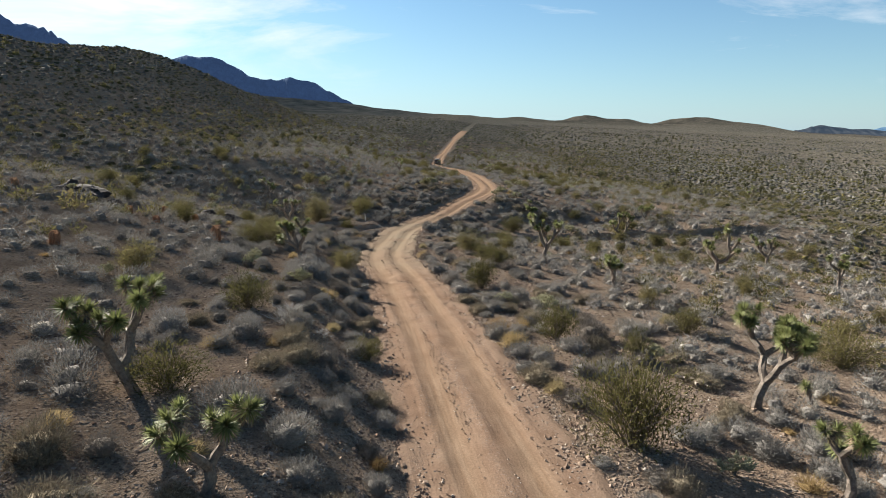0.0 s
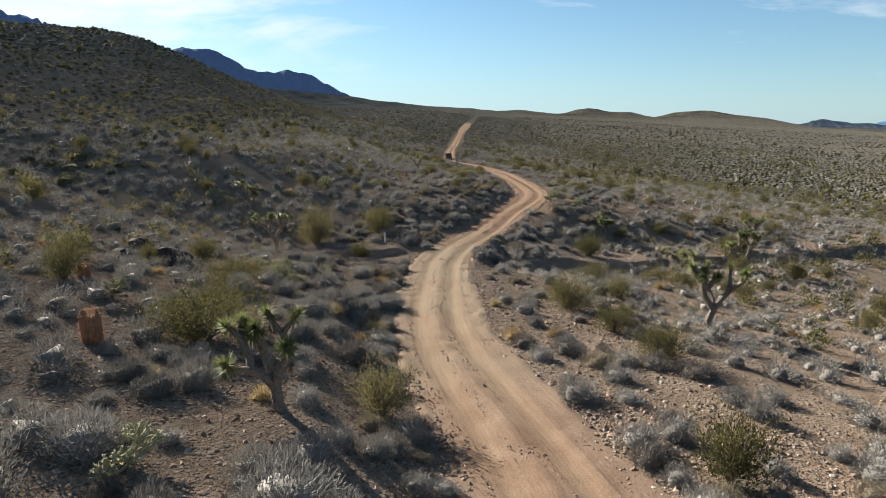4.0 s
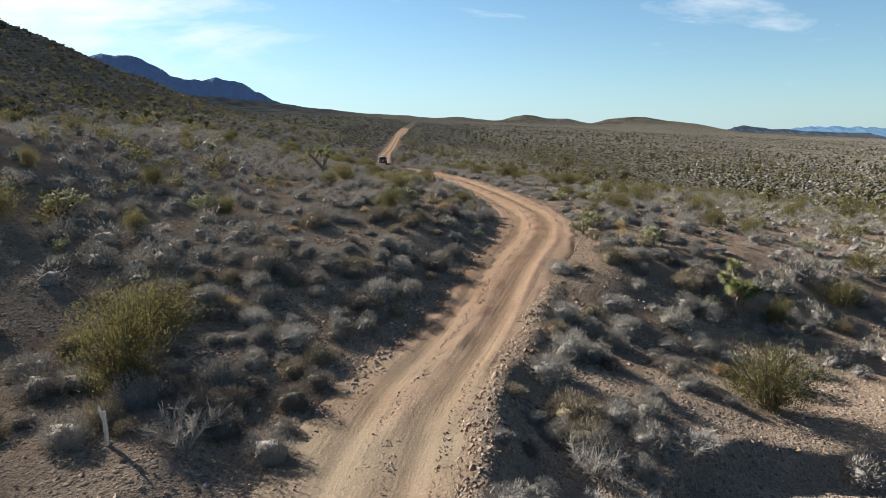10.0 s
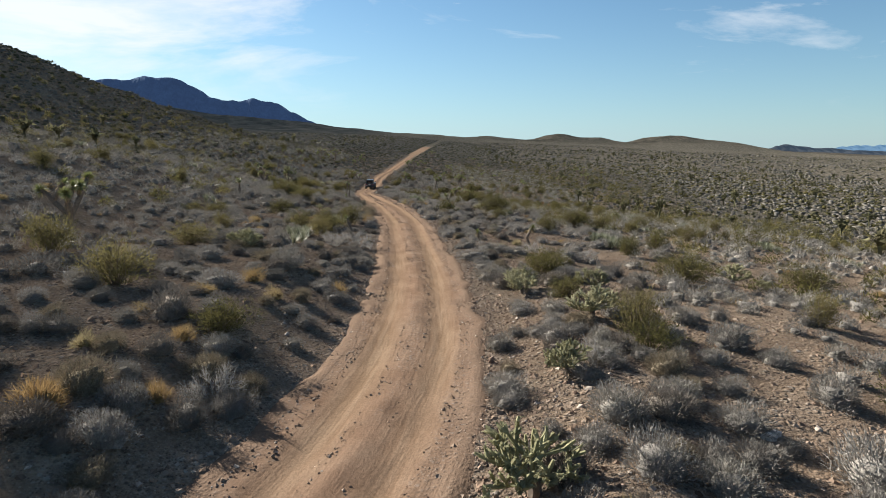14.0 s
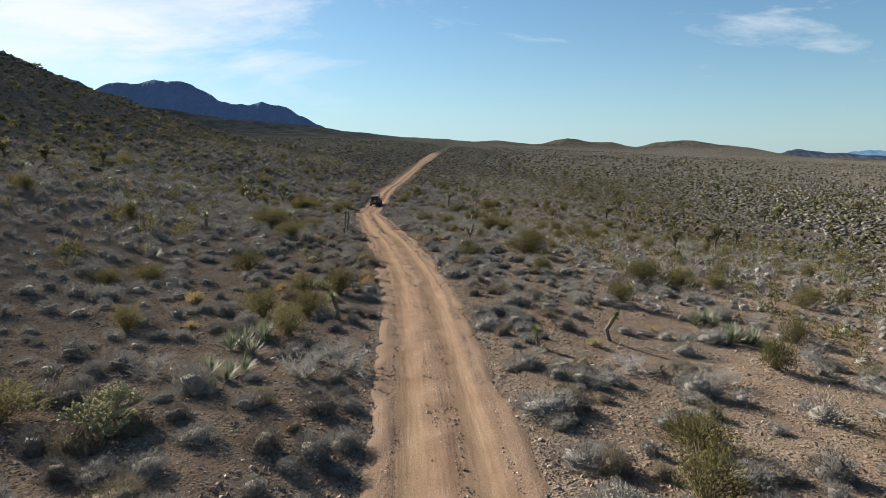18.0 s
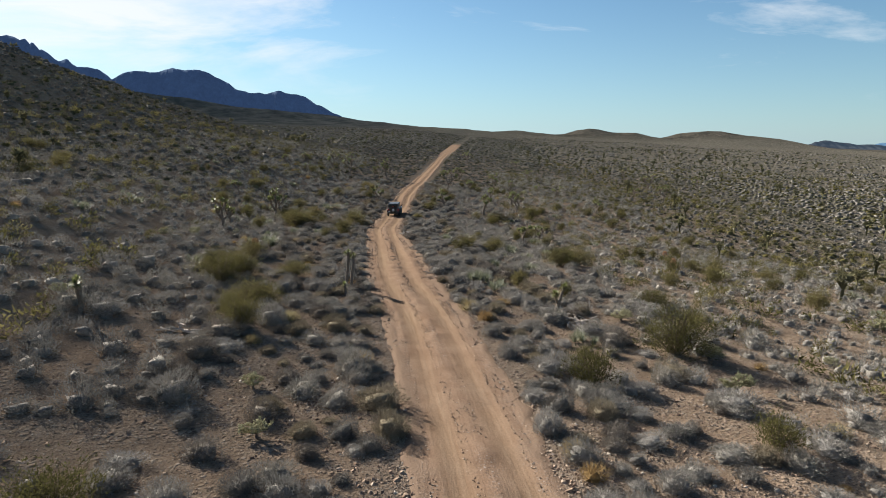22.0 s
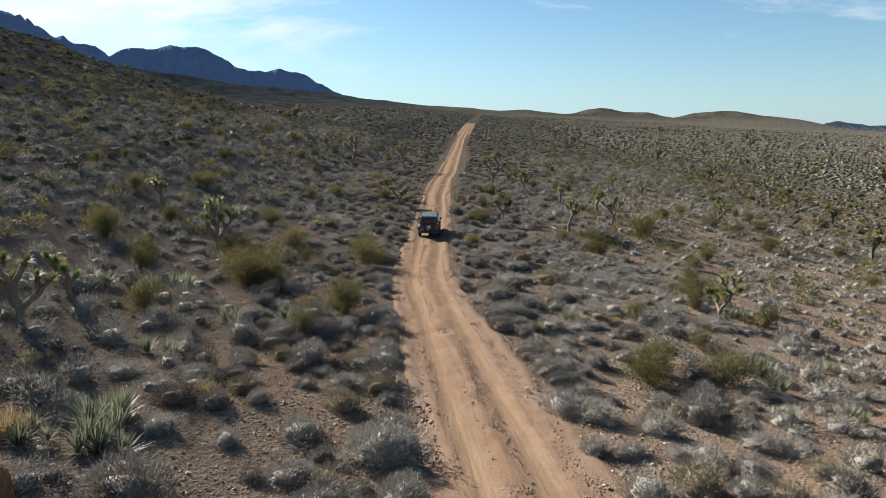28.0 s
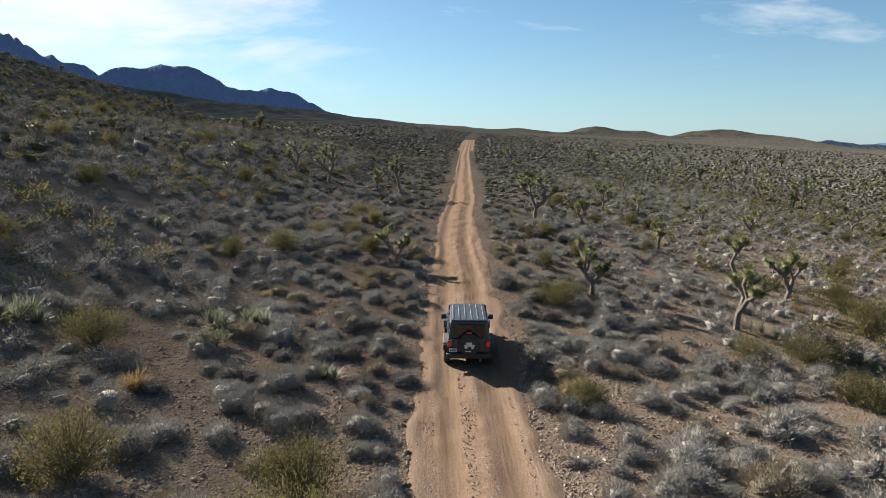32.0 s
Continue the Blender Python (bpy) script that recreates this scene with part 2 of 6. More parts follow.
def road_material():
    m, n, l, b = material("packed_dirt", 0.93, 0, 0.0)
    mid = noise_node(n, l, 0.9, 7, 0.68)
    fine = noise_node(n, l, 20.0, 5, 0.7)
    lane = n.new("ShaderNodeAttribute")
    lane.attribute_name = "lane"
    mp = n.new("ShaderNodeMapping")
    mp.inputs["Scale"].default_value = (5.0, 0.30, 1.0)
    l.new(lane.outputs["Vector"], mp.inputs[0])
    streak = n.new("ShaderNodeTexNoise")
    streak.inputs["Scale"].default_value, streak.inputs["Detail"].default_value = 1.6, 6.0
    l.new(mp.outputs[0], streak.inputs["Vector"])
    base = ramp(n, [(0.30, (0.29, 0.180, 0.117)), (0.5, (0.375, 0.245, 0.165)), (0.70, (0.45, 0.312, 0.215))])
    l.new(mid.outputs["Fac"], base.inputs[0])
    worn = n.new("ShaderNodeAttribute")
    worn.attribute_name = "track"
    dust = ramp(n, [(0.35, (0.36, 0.235, 0.146)), (0.65, (0.47, 0.328, 0.215))])
    l.new(streak.outputs["Fac"], dust.inputs[0])
    c = mix(n, l, worn.outputs["Color"], base.outputs[0], dust.outputs[0])
    loose = n.new("ShaderNodeAttribute")
    loose.attribute_name = "loose"
    total = None
    masks = []
    for scale in (11.0, 24.0):
        peb = voronoi(n, l, scale)
        sp = n.new("ShaderNodeSeparateXYZ")
        l.new(peb.outputs["Color"], sp.inputs[0])
        pr = ramp(n, [(0.0, (0.17, 0.12, 0.09)), (0.5, (0.32, 0.225, 0.165)), (0.85, (0.40, 0.32, 0.26)), (1.0, (0.58, 0.50, 0.43))])
        l.new(sp.outputs[0], pr.inputs[0])
        pm = ramp(n, [(0.2, (1, 1, 1)), (0.48, (0, 0, 0))])
        l.new(peb.outputs["Distance"], pm.inputs[0])
        pf = mix(n, l, 1.0, pm.outputs[0], loose.outputs["Color"], "MULTIPLY")
        masks.append(pf)
        c = mix(n, l, pf, c, pr.outputs[0])
    verge = n.new("ShaderNodeAttribute")
    verge.attribute_name = "verge"
    c = mix(n, l, verge.outputs["Color"], c, (0.36, 0.25, 0.175))
    pale = n.new("ShaderNodeAttribute")                    # paler washed-in sand where the wash crosses
    pale.attribute_name = "pale"
    c = mix(n, l, pale.outputs["Color"], c, (0.40, 0.32, 0.225))
    fr = ramp(n, [(0.3, (0.275, 0.281, 0.292)), (0.7, (0.425, 0.434, 0.45))])
    l.new(fine.outputs["Fac"], fr.inputs[0])
    l.new(mix(n, l, 1.0, c, fr.outputs[0], "MULTIPLY"), b.inputs["Base Color"])
    bumped(n, l, b, [(mid.outputs["Fac"], 0.7), (streak.outputs["Fac"], 0.5), (fine.outputs["Fac"], 0.4), (masks[0], 0.16), (masks[1], 0.1)], 0.7, 0.05)
    return m


def plant_material(name, stops, through_light=0.25, rough=0.85, grain=0.0):
    """Colour runs over the stops with each plant's own tint, and varies from leaf to leaf."""
    m, n, l, b = material(name, rough, 0, 0.0 if rough > 0.8 else 0.15)
    at = n.new("ShaderNodeAttribute")
    at.attribute_name = "tint"
    oi = n.new("ShaderNodeObjectInfo")
    geo = n.new("ShaderNodeNewGeometry")
    a = n.new("ShaderNodeMath")
    l.new(at.outputs["Fac"], a.inputs[0])
    l.new(oi.outputs["Random"], a.inputs[1])
    f = n.new("ShaderNodeMath")
    f.operation = "FRACT"
    l.new(a.outputs[0], f.inputs[0])
    r = ramp(n, stops)
    l.new(f.outputs[0], r.inputs[0])
    v = ramp(n, [(0.0, (0.365, 0.36, 0.355)), (1.0, (0.60, 0.595, 0.585))])
    l.new(geo.outputs["Random Per Island"], v.inputs[0])
    c = mix(n, l, 1.0, r.outputs[0], v.outputs[0], "MULTIPLY")
    if grain:
        g = noise_node(n, l, grain, 4, 0.75)
        gr = ramp(n, [(0.38, (0.62, 0.60, 0.58)), (0.62, (1.18, 1.17, 1.15))])
        l.new(g.outputs["Fac"], gr.inputs[0])
        c = mix(n, l, 1.0, c, gr.outputs[0], "MULTIPLY")
        bumped(n, l, b, [(g.outputs["Fac"], 1.0)], 1.0, 0.6 / grain)
    l.new(c, b.inputs["Base Color"])
    if through_light:
        tr = n.new("ShaderNodeBsdfTranslucent")
        l.new(c, tr.inputs["Color"])
        ms = n.new("ShaderNodeMixShader")
        ms.inputs[0].default_value = through_light
        l.new(b.outputs[0], ms.inputs[1])
        l.new(tr.outputs[0], ms.inputs[2])
        l.new(ms.outputs[0], n["Material Output"].inputs["Surface"])
    return m


def plain(name, colour, rough=0.6, metal=0.0, spec=0.4, vary=0.15, scale=8.0):
    m, n, l, b = material(name, rough, metal, spec)
    t = noise_node(n, l, scale, 5, 0.65)
    r = ramp(n, [(0.3, tuple(c * (1 - vary) for c in colour)), (0.7, tuple(min(1, c * (1 + vary)) for c in colour))])
    l.new(t.outputs["Fac"], r.inputs[0])
    l.new(r.outputs[0], b.inputs["Base Color"])
    bumped(n, l, b, [(t.outputs["Fac"], 1.0)], 0.25, 0.01)
    return m


# air haze painted on: bluish base colour and an even emission over the rock
def backdrop_material(name, colour, haze_glow):
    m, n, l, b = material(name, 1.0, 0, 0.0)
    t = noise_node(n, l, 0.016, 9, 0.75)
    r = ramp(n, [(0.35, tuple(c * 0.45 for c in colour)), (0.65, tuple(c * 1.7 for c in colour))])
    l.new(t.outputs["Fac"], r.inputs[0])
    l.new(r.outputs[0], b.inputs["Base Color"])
    b.inputs["Emission Color"].default_value = (*haze_glow, 1)
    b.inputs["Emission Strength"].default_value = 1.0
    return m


SOIL, ROAD = soil_material(), road_material()
GREY_SHRUB = plant_material("grey_shrub_twigs", [(0.0, (0.28, 0.268, 0.252)), (0.4, (0.43, 0.413, 0.39)), (0.75, (0.48, 0.457, 0.415)), (1.0, (0.52, 0.50, 0.467))], 0.12, 0.9, 24.0)
SILVER_SHRUB = plant_material("silvery_shrub_twigs", [(0.0, (0.41, 0.393, 0.37)), (1.0, (0.55, 0.53, 0.50))], 0.14, 0.9, 24.0)
TAN_SHRUB = plant_material("tan_shrub_twigs", [(0.0, (0.35, 0.30, 0.225)), (1.0, (0.45, 0.39, 0.29))], 0.12, 0.9, 24.0)
DARK_SHRUB = plant_material("dark_shrub_twigs", [(0.0, (0.25, 0.225, 0.203)), (1.0, (0.41, 0.373, 0.335))], 0.1, 0.9, 24.0)
PALE_SHRUB = plant_material("pale_dry_twigs", [(0.0, (0.48, 0.45, 0.415)), (1.0, (0.68, 0.65, 0.605))], 0.2)
FAR_LEAF = plant_material("far_tree_leaves", [(0.0, (0.15, 0.15, 0.085)), (1.0, (0.23, 0.215, 0.125))], 0.25)
CREOSOTE = plant_material("creosote_leaves", [(0.0, (0.13, 0.122, 0.050)), (0.6, (0.19, 0.172, 0.072)), (1.0, (0.275, 0.238, 0.108))], 0.3)
GOLD_GRASS = plant_material("dry_golden_stems", [(0.0, (0.44, 0.285, 0.13)), (0.5, (0.52, 0.39, 0.20)), (1.0, (0.50, 0.43, 0.25))], 0.3)
FAR_SHRUB = plant_material("far_scrub", [(0.0, (0.205, 0.195, 0.18)), (0.58, (0.28, 0.265, 0.24)), (0.62, (0.10, 0.10, 0.06)), (0.90, (0.145, 0.138, 0.085)), (1.0, (0.235, 0.222, 0.20))], 0.06)
BARK = plain("grey_shaggy_bark", (0.135, 0.112, 0.092), 0.95, 0, 0.1, 0.4, 14.0)
STEM = plain("dark_woody_stem", (0.13, 0.105, 0.085), 0.95, 0, 0.1, 0.3, 20.0)
YUCCA_LEAF = plant_material("green_spiky_leaf", [(0.0, (0.21, 0.235, 0.085)), (1.0, (0.34, 0.37, 0.145))], 0.25, 0.6)
YUCCA_BLUE = plant_material("grey_green_sword_leaf", [(0.0, (0.24, 0.265, 0.18)), (1.0, (0.37, 0.38, 0.26))], 0.25, 0.6)
CHOLLA = plant_material("straw_coloured_spines", [(0.0, (0.46, 0.45, 0.27)), (1.0, (0.70, 0.67, 0.45))], 0.35)
CACTUS_RED = plant_material("reddish_spines", [(0.0, (0.40, 0.20, 0.13)), (1.0, (0.56, 0.36, 0.22))], 0.2)
DEAD_LEAF = plant_material("dead_straw_leaf", [(0.0, (0.40, 0.31, 0.21)), (1.0, (0.56, 0.46, 0.31))], 0.2)
ROCK_DARK = plain("dark_varnished_rock", (0.04, 0.033, 0.03), 0.92, 0, 0.08, 0.5, 3.0)
ROCK_PALE = plain("pale_quartz_rock", (0.45, 0.42, 0.37), 0.85, 0, 0.25, 0.25, 5.0)
STONE = plant_material("loose_stones", [(0.0, (0.22, 0.155, 0.12)), (0.5, (0.38, 0.28, 0.21)), (0.88, (0.46, 0.365, 0.29)), (1.0, (0.66, 0.59, 0.51))], 0.0)
WOOD = plain("weathered_grey_wood", (0.30, 0.26, 0.22), 0.9, 0, 0.1, 0.35, 12.0)

# ---- the lie of the land ----
RY = [-40, 0, 11, 19, 25, 30.5, 40, 46, 52, 58, 62, 66, 70, 76, 82, 88, 94, 104, 112, 126, 137, 150, 164, 172, 180, 190, 209, 222, 241, 272, 323, 472, 1000]
RX = [10, 3.3, 1.5, 0.05, -0.85, -1.85, -3.8, -4.2, -4.25, -4.0, -3.4, -2.4, -0.6, 2.1, 4.8, 6.2, 6.65, 6.5, 6.2, 5.0, 3.6, 1.5, -0.1, -1.2, -1.9, -1.95, -1.35, -1, 0.4, 2.3, 5.2, 16, 60]
RZ = [0.7, 0.5, 0.45, 0.4, 0.2, 0.0, -0.5, -0.9, -1.3, -1.6, -1.8, -1.8, -1.6, -0.9, -0.4, -0.3, -0.35, -0.4, -0.45, -0.6, -0.8, -1.0, -1.6, -1.9, -2.2, -2.4, -1.5, -0.9, -0.2, 0.8, 2.7, 8.0, 27.0]


def curve(y, ys, vs):
    """A smooth curve through (ys, vs)."""
    ys, vs = np.array(ys, float), np.array(vs, float)
    slope = np.diff(vs) / np.diff(ys)
    t = np.concatenate(([slope[0]], (slope[1:] * np.diff(ys)[:-1] + slope[:-1] * np.diff(ys)[1:]) / (np.diff(ys)[1:] + np.diff(ys)[:-1]), [slope[-1]]))
    y = np.asarray(y, float)
    i = np.clip(np.searchsorted(ys, y) - 1, 0, len(ys) - 2)
    h = ys[i + 1] - ys[i]
    u = (y - ys[i]) / h
    inside = (2 * u**3 - 3 * u**2 + 1) * vs[i] + (u**3 - 2 * u**2 + u) * h * t[i] + (3 * u**2 - 2 * u**3) * vs[i + 1] + (u**3 - u**2) * h * t[i + 1]
    return np.where(y > ys[-1], vs[-1] + slope[-1] * (y - ys[-1]), np.where(y < ys[0], vs[0] + slope[0] * (y - ys[0]), inside))


def road_half(y):
    """Half the width of the driven strip."""
    return np.interp(y, [0, 26, 42, 60, 80, 98, 130, 150, 172, 190, 230, 400], [2.35, 2.2, 1.95, 2.0, 2.0, 1.78, 1.9, 2.3, 2.0, 1.8, 1.5, 1.2])


def road_x(y):
    return curve(y, RY, RX)


def road_z(y):
    return curve(y, RY, RZ)


def smooth(a, b, v):
    u = np.clip((v - a) / (b - a), 0, 1)
    return u * u * (3 - 2 * u)


LATTICE = np.random.RandomState(5).rand(256, 256)


def bumps(x, y, scale):
    """Smooth value noise, -1 to 1, with features about scale metres wide."""
    u, v = np.asarray(x, float) / scale, np.asarray(y, float) / scale
    i, j = np.floor(u).astype(int), np.floor(v).astype(int)
    fu, fv = u - i, v - j
    fu, fv = fu * fu * (3 - 2 * fu), fv * fv * (3 - 2 * fv)
    g = lambda a, b: LATTICE[a % 256, b % 256]
    return 2 * ((g(i, j) * (1 - fu) + g(i + 1, j) * fu) * (1 - fv) + (g(i, j + 1) * (1 - fu) + g(i + 1, j + 1) * fu) * fv) - 1


def aside(x, y):
    """Metres from the road's middle, to the right positive."""
    lean = (road_x(y + 0.5) - road_x(y - 0.5))
    return (x - road_x(y)) / np.sqrt(1 + lean * lean)


def wash_bed(x):
    return 61 + (x + 4) * np.where(x > -4, 0.42, -0.12)


def land(x, y):
    x, y = np.asarray(x, float), np.asarray(y, float)
    o = aside(x, y)
    left, right = np.maximum(-o, 0), np.maximum(o, 0)
    z = road_z(y)
    # the right side falls away, the left side rises to the hill
    z = z - 0.10 * np.clip(right - 3, 0, 55) - 0.045 * np.maximum(right - 58, 0)
    bed = wash_bed(x)                                      # the dry wash that crosses the road
    wash = np.exp(-((y - bed) / np.where(x > -4, 5.0, np.where(y > bed, 5.0 + 0.24 * np.clip(left - 6, 0, 20), 6.5))) ** 2)
    flat = 0.05 * smooth(66, 84, y)                      # a gentler foot to the slope farther on
    rise = (0.135 - flat) * np.clip(left - 2, 0, 11) + (0.135 + flat * 11 / 12) * np.clip(left - 13, 0, 12) + 0.035 * np.maximum(left - 25, 0)
    z = z + rise * (1 - 0.95 * wash * np.exp(-(left / 24) ** 2)) - 0.25 * wash * smooth(3, 9, left)
    z = z + 0.85 * smooth(2.0, 5.0, left) * (1 - smooth(40, 50, y))
    sy = np.where(y > 222, 87.0, 95.0)
    z = z + smooth(5, 34, left) * 31.6 * np.exp(-0.5 * ((x + 118) / 42) ** 2) * np.exp(-0.5 * ((y - 222) / sy) ** 2)
    z = z + smooth(5, 34, left) * 7 * np.exp(-0.5 * ((x + 150) / 70) ** 2) * np.exp(-0.5 * ((y - 60) / 70) ** 2)
    side = smooth(18, 50, left) * smooth(40, 110, y) * (1 - smooth(330, 420, y))      # gullies down the hillside
    z = z + side * (-0.5 - 1.8 * np.abs(bumps(x + 0.5 * y, y * 0.4, 22)) + 0.3 * bumps(x, y, 9))
    # banks: cut on the left past the wash, a fill with a gravel lip on the right
    cut = smooth(63, 83, y) * (1 - smooth(94, 116, y))
    z = z + cut * 0.7 * smooth(1.75, 5.0, left) * (1 - 0.75 * smooth(8, 19, left))
    fill = smooth(54, 59, y) * (1 - smooth(70, 77, y))
    z = z + 0.6 * smooth(2.2, 5, right) * (1 - smooth(10, 25, right)) * smooth(73, 79, y) * (1 - smooth(90, 102, y))
    z = z + fill * ((0.34 + 0.2 * bumps(x, y, 1.1)) * np.exp(-((o - 2.15) / 0.45) ** 2) - 0.75 * smooth(2.2, 6.0, right) * (1 - smooth(9, 22, right) * 0.6))
    z = z - 0.5 * wash * smooth(4, 9, right)
    z = z - 0.6 * smooth(57.5, 60.5, y) * (1 - smooth(62, 67, y)) * smooth(2.15, 3.7, right) * (1 - smooth(4.5, 9, right))
    z = z - 0.07 * np.clip(right - 4.5, 0, 9) * smooth(70, 75, y) * (1 - smooth(84, 94, y)) * (1 - smooth(18, 34, right))
    q = y - 62.3 - 0.45 * (np.minimum(x, 6.0) - 1.5) - 0.36 * np.maximum(x - 8.0, 0) - 0.5 * bumps(x, y + 5, 2.0) - 0.2 * bumps(x, y, 0.7)
    z = z + 0.6 * smooth(0, 0.5, q) * (1 - smooth(0.8, 8, q)) * smooth(0.5, 2.5, x) * (1 - smooth(38, 50, x)) * smooth(3.2, 5, right)
    # cut bank on the wash's far side, left of the road
    ragged = 0.16 * bumps(x + 7, y, 1.5) + 0.16 * bumps(x, y, 0.8) + 0.07 * bumps(x + 3, y, 0.4)
    q = y - 60.9 - 0.10 * (x + 10) - 0.13 * np.maximum(x + 10, 0) ** 1.5 * 0.6 - ragged
    along = smooth(-14.0, -11.8, x) * (1 - smooth(-7.4, -6.2, x))
    z = z + along * (0.46 * smooth(0, 0.22, q) * (1 - smooth(0.5, 7, q)) - 0.06 * np.exp(-((q + 0.35) / 0.7) ** 2))
    for y0, x0, lean_, a, b, step in ((60.2, -10.2, 0.35, -13.0, -8.6, 0.10), (57.35, -9.0, 0.58, -11.2, -7.6, 0.17), (56.25, -10.0, 0.5, -13.5, -8.2, 0.13), (55.2, -9.2, 0.45, -11.5, -7.2, 0.09), (58.7, -10.5, 0.25, -12.5, -9.0, 0.07)):
        q = y - y0 - lean_ * (x - x0) - ragged * 0.8 - 0.1 * bumps(x + y0, y, 0.6)
        z = z + smooth(a - 0.6, a + 0.6, x) * (1 - smooth(b - 0.5, b + 0.4, x)) * step * (smooth(0, 0.22, q) * (1 - smooth(0.3, 1.8, q)) - 0.4 * np.exp(-((q + 0.25) / 0.3) ** 2))
    for x0, y0, rx_, ry_, deep in ((0.8, 176.6, 0.55, 0.9, 0.55), (3.0, 182.3, 1.0, 0.7, 0.55), (5.5, 184.0, 1.1, 0.7, 0.5)):      # small washouts
        z = z - deep * np.exp(-((x - x0) / rx_) ** 2 - ((y - y0) / ry_) ** 2)
    # unevenness, growing away from the road
    off = smooth(1.6, 4.5, np.abs(o))
    z = z + off * (0.16 * bumps(x, y, 5.0) + 0.07 * bumps(x + 40, y, 1.7)) + 0.03 * off * bumps(x, y + 9, 0.6)
    far = smooth(25, 120, np.abs(o))
    z = z + far * (0.7 * bumps(x, y, 34) + 0.4 * bumps(x, y + 70, 13)) + smooth(150, 600, y) * 3.0 * bumps(x, y, 120) * smooth(15, 120, np.abs(o))
    return z


HX = [-1200, -479, -351, -265, -188, -112, -1, 65, 121, 161, 200, 256, 293, 341, 375, 438, 495, 563, 622, 692, 767, 833, 949, 1400]
HZ = [150, 99, 80, 71, 64, 55, 42, 36, 37, 39, 34, 31, 41, 33, 33, 21, 33, 39, 29, 8, 2, -3, -9, -20]


def hills(x, y):
    """What the low rounded hills at the far side of the plain add to the land."""
    w = np.exp(-((y - 1300 - 60 * bumps(x, y, 160)) / 120) ** 2)
    folds = 1 + (0.34 * bumps(x, y, 75) + 0.22 * bumps(x + 90, y, 32)) * smooth(0.05, 0.5, w) * (1 - smooth(0.75, 1.0, w))
    lift = np.maximum(curve(x, HX, HZ) - far_land(y, x), 0)
    return lift * w * folds - 60 * smooth(1390, 1650, y)


def far_land(y, x):
    o = x - road_x(y)
    return road_z(y) - 0.10 * np.clip(o - 3, 0, 55) - 0.045 * np.maximum(o - 58, 0) + 0.15 * np.clip(-o - 2, 0, 23) + 0.035 * np.maximum(-o - 25, 0)


def sheet(name, xs, ys, height, mat):
    gx, gy = np.meshgrid(xs, ys)
    gz = height(gx, gy)
    co = np.stack([gx, gy, gz], -1).reshape(-1, 3)
    nx, ny = len(xs), len(ys)
    a = (np.arange(ny - 1)[:, None] * nx + np.arange(nx - 1)[None, :]).reshape(-1)
    return grid_mesh(name, co, np.stack([a, a + 1, a + nx + 1, a + nx], -1), mat, True)


def grid_mesh(name, co, faces, mat, shade_smooth=False, tint=None):
    """A mesh from arrays: points (n, 3) and faces (m, 3 or 4)."""
    me = bpy.data.meshes.new(name)
    k = faces.shape[1]
    me.vertices.add(len(co))
    me.vertices.foreach_set("co", np.ascontiguousarray(co, np.float32).ravel())
    me.loops.add(faces.size)
    me.loops.foreach_set("vertex_index", np.ascontiguousarray(faces, np.int32).ravel())
    me.polygons.add(len(faces))
    me.polygons.foreach_set("loop_start", np.arange(0, faces.size, k, dtype=np.int32))
    if shade_smooth:
        me.polygons.foreach_set("use_smooth", np.ones(len(faces), bool))
    if tint is not None:
        me.attributes.new("tint", "FLOAT", "POINT").data.foreach_set("value", np.ascontiguousarray(tint, np.float32))
    me.materials.append(mat)
    me.update(calc_edges=True)
    me.validate()
    return me


def spread(near, fine, steps, growth):
    """Coordinates from 0 outward: fine up to near, then growing."""
    v = list(np.arange(0, near, fine))
    d = fine
    for _ in range(steps):
        d *= growth
        v.append(v[-1] + d)
    return np.array(v)


gxr = spread(17, 0.28, 110, 1.048)
gxl = spread(17, 0.28, 110, 1.048)
XS = np.concatenate([-gxl[::-1][:-1], gxr]) + 1.0
YS = np.concatenate([-spread(12, 1.0, 12, 1.3)[::-1][:-1], np.arange(0, 50, 0.48), np.arange(50, 54, 0.24), np.arange(54, 64, 0.13), np.arange(64, 70, 0.24), np.arange(70, 232, 0.48), 232 + spread(1, 0.5, 110, 1.045)])
YS = np.concatenate([YS[YS < 1000], np.arange(1000, 1700, 22)])
ground = new("ground", sheet("ground", XS, YS, lambda x, y: land(x, y) + hills(x, y) - 0.10 * (1 - smooth(0.0, 0.75, np.abs(aside(x, y)) - road_half(y) + 0.7)), SOIL))
gx_, gy_ = np.meshgrid(XS, YS)
o_ = aside(gx_, gy_)
bed_ = wash_bed(gx_)
sand = np.exp(-((gy_ - bed_ + np.where(o_ < 0, 3.6, 1.0)) / np.where(o_ < 0, 6.6, 4.6)) ** 4) * smooth(1.5, 3, np.abs(o_)) * (1 - smooth(10, 19, np.abs(o_))) * 0.85
sand = np.maximum(sand, smooth(33, 39, gy_) * (1 - smooth(58, 64, gy_)) * (1 - smooth(4.5, 9.0, o_)) * smooth(0, 1, o_) * 0.75)
sand = np.maximum(sand, 0.55 * (1 - smooth(2.0, 3.0, np.abs(o_))))
sand = np.clip(sand + 0.25 * (bumps(gx_, gy_, 1.3) - 0.2) * (sand > 0.05), 0, 1)
ground.data.attributes.new("sand", "FLOAT", "POINT").data.foreach_set("value", sand.ravel().astype(np.float32))
tagged(ground, "reddish brown stony desert soil", "ground", kind="structure")

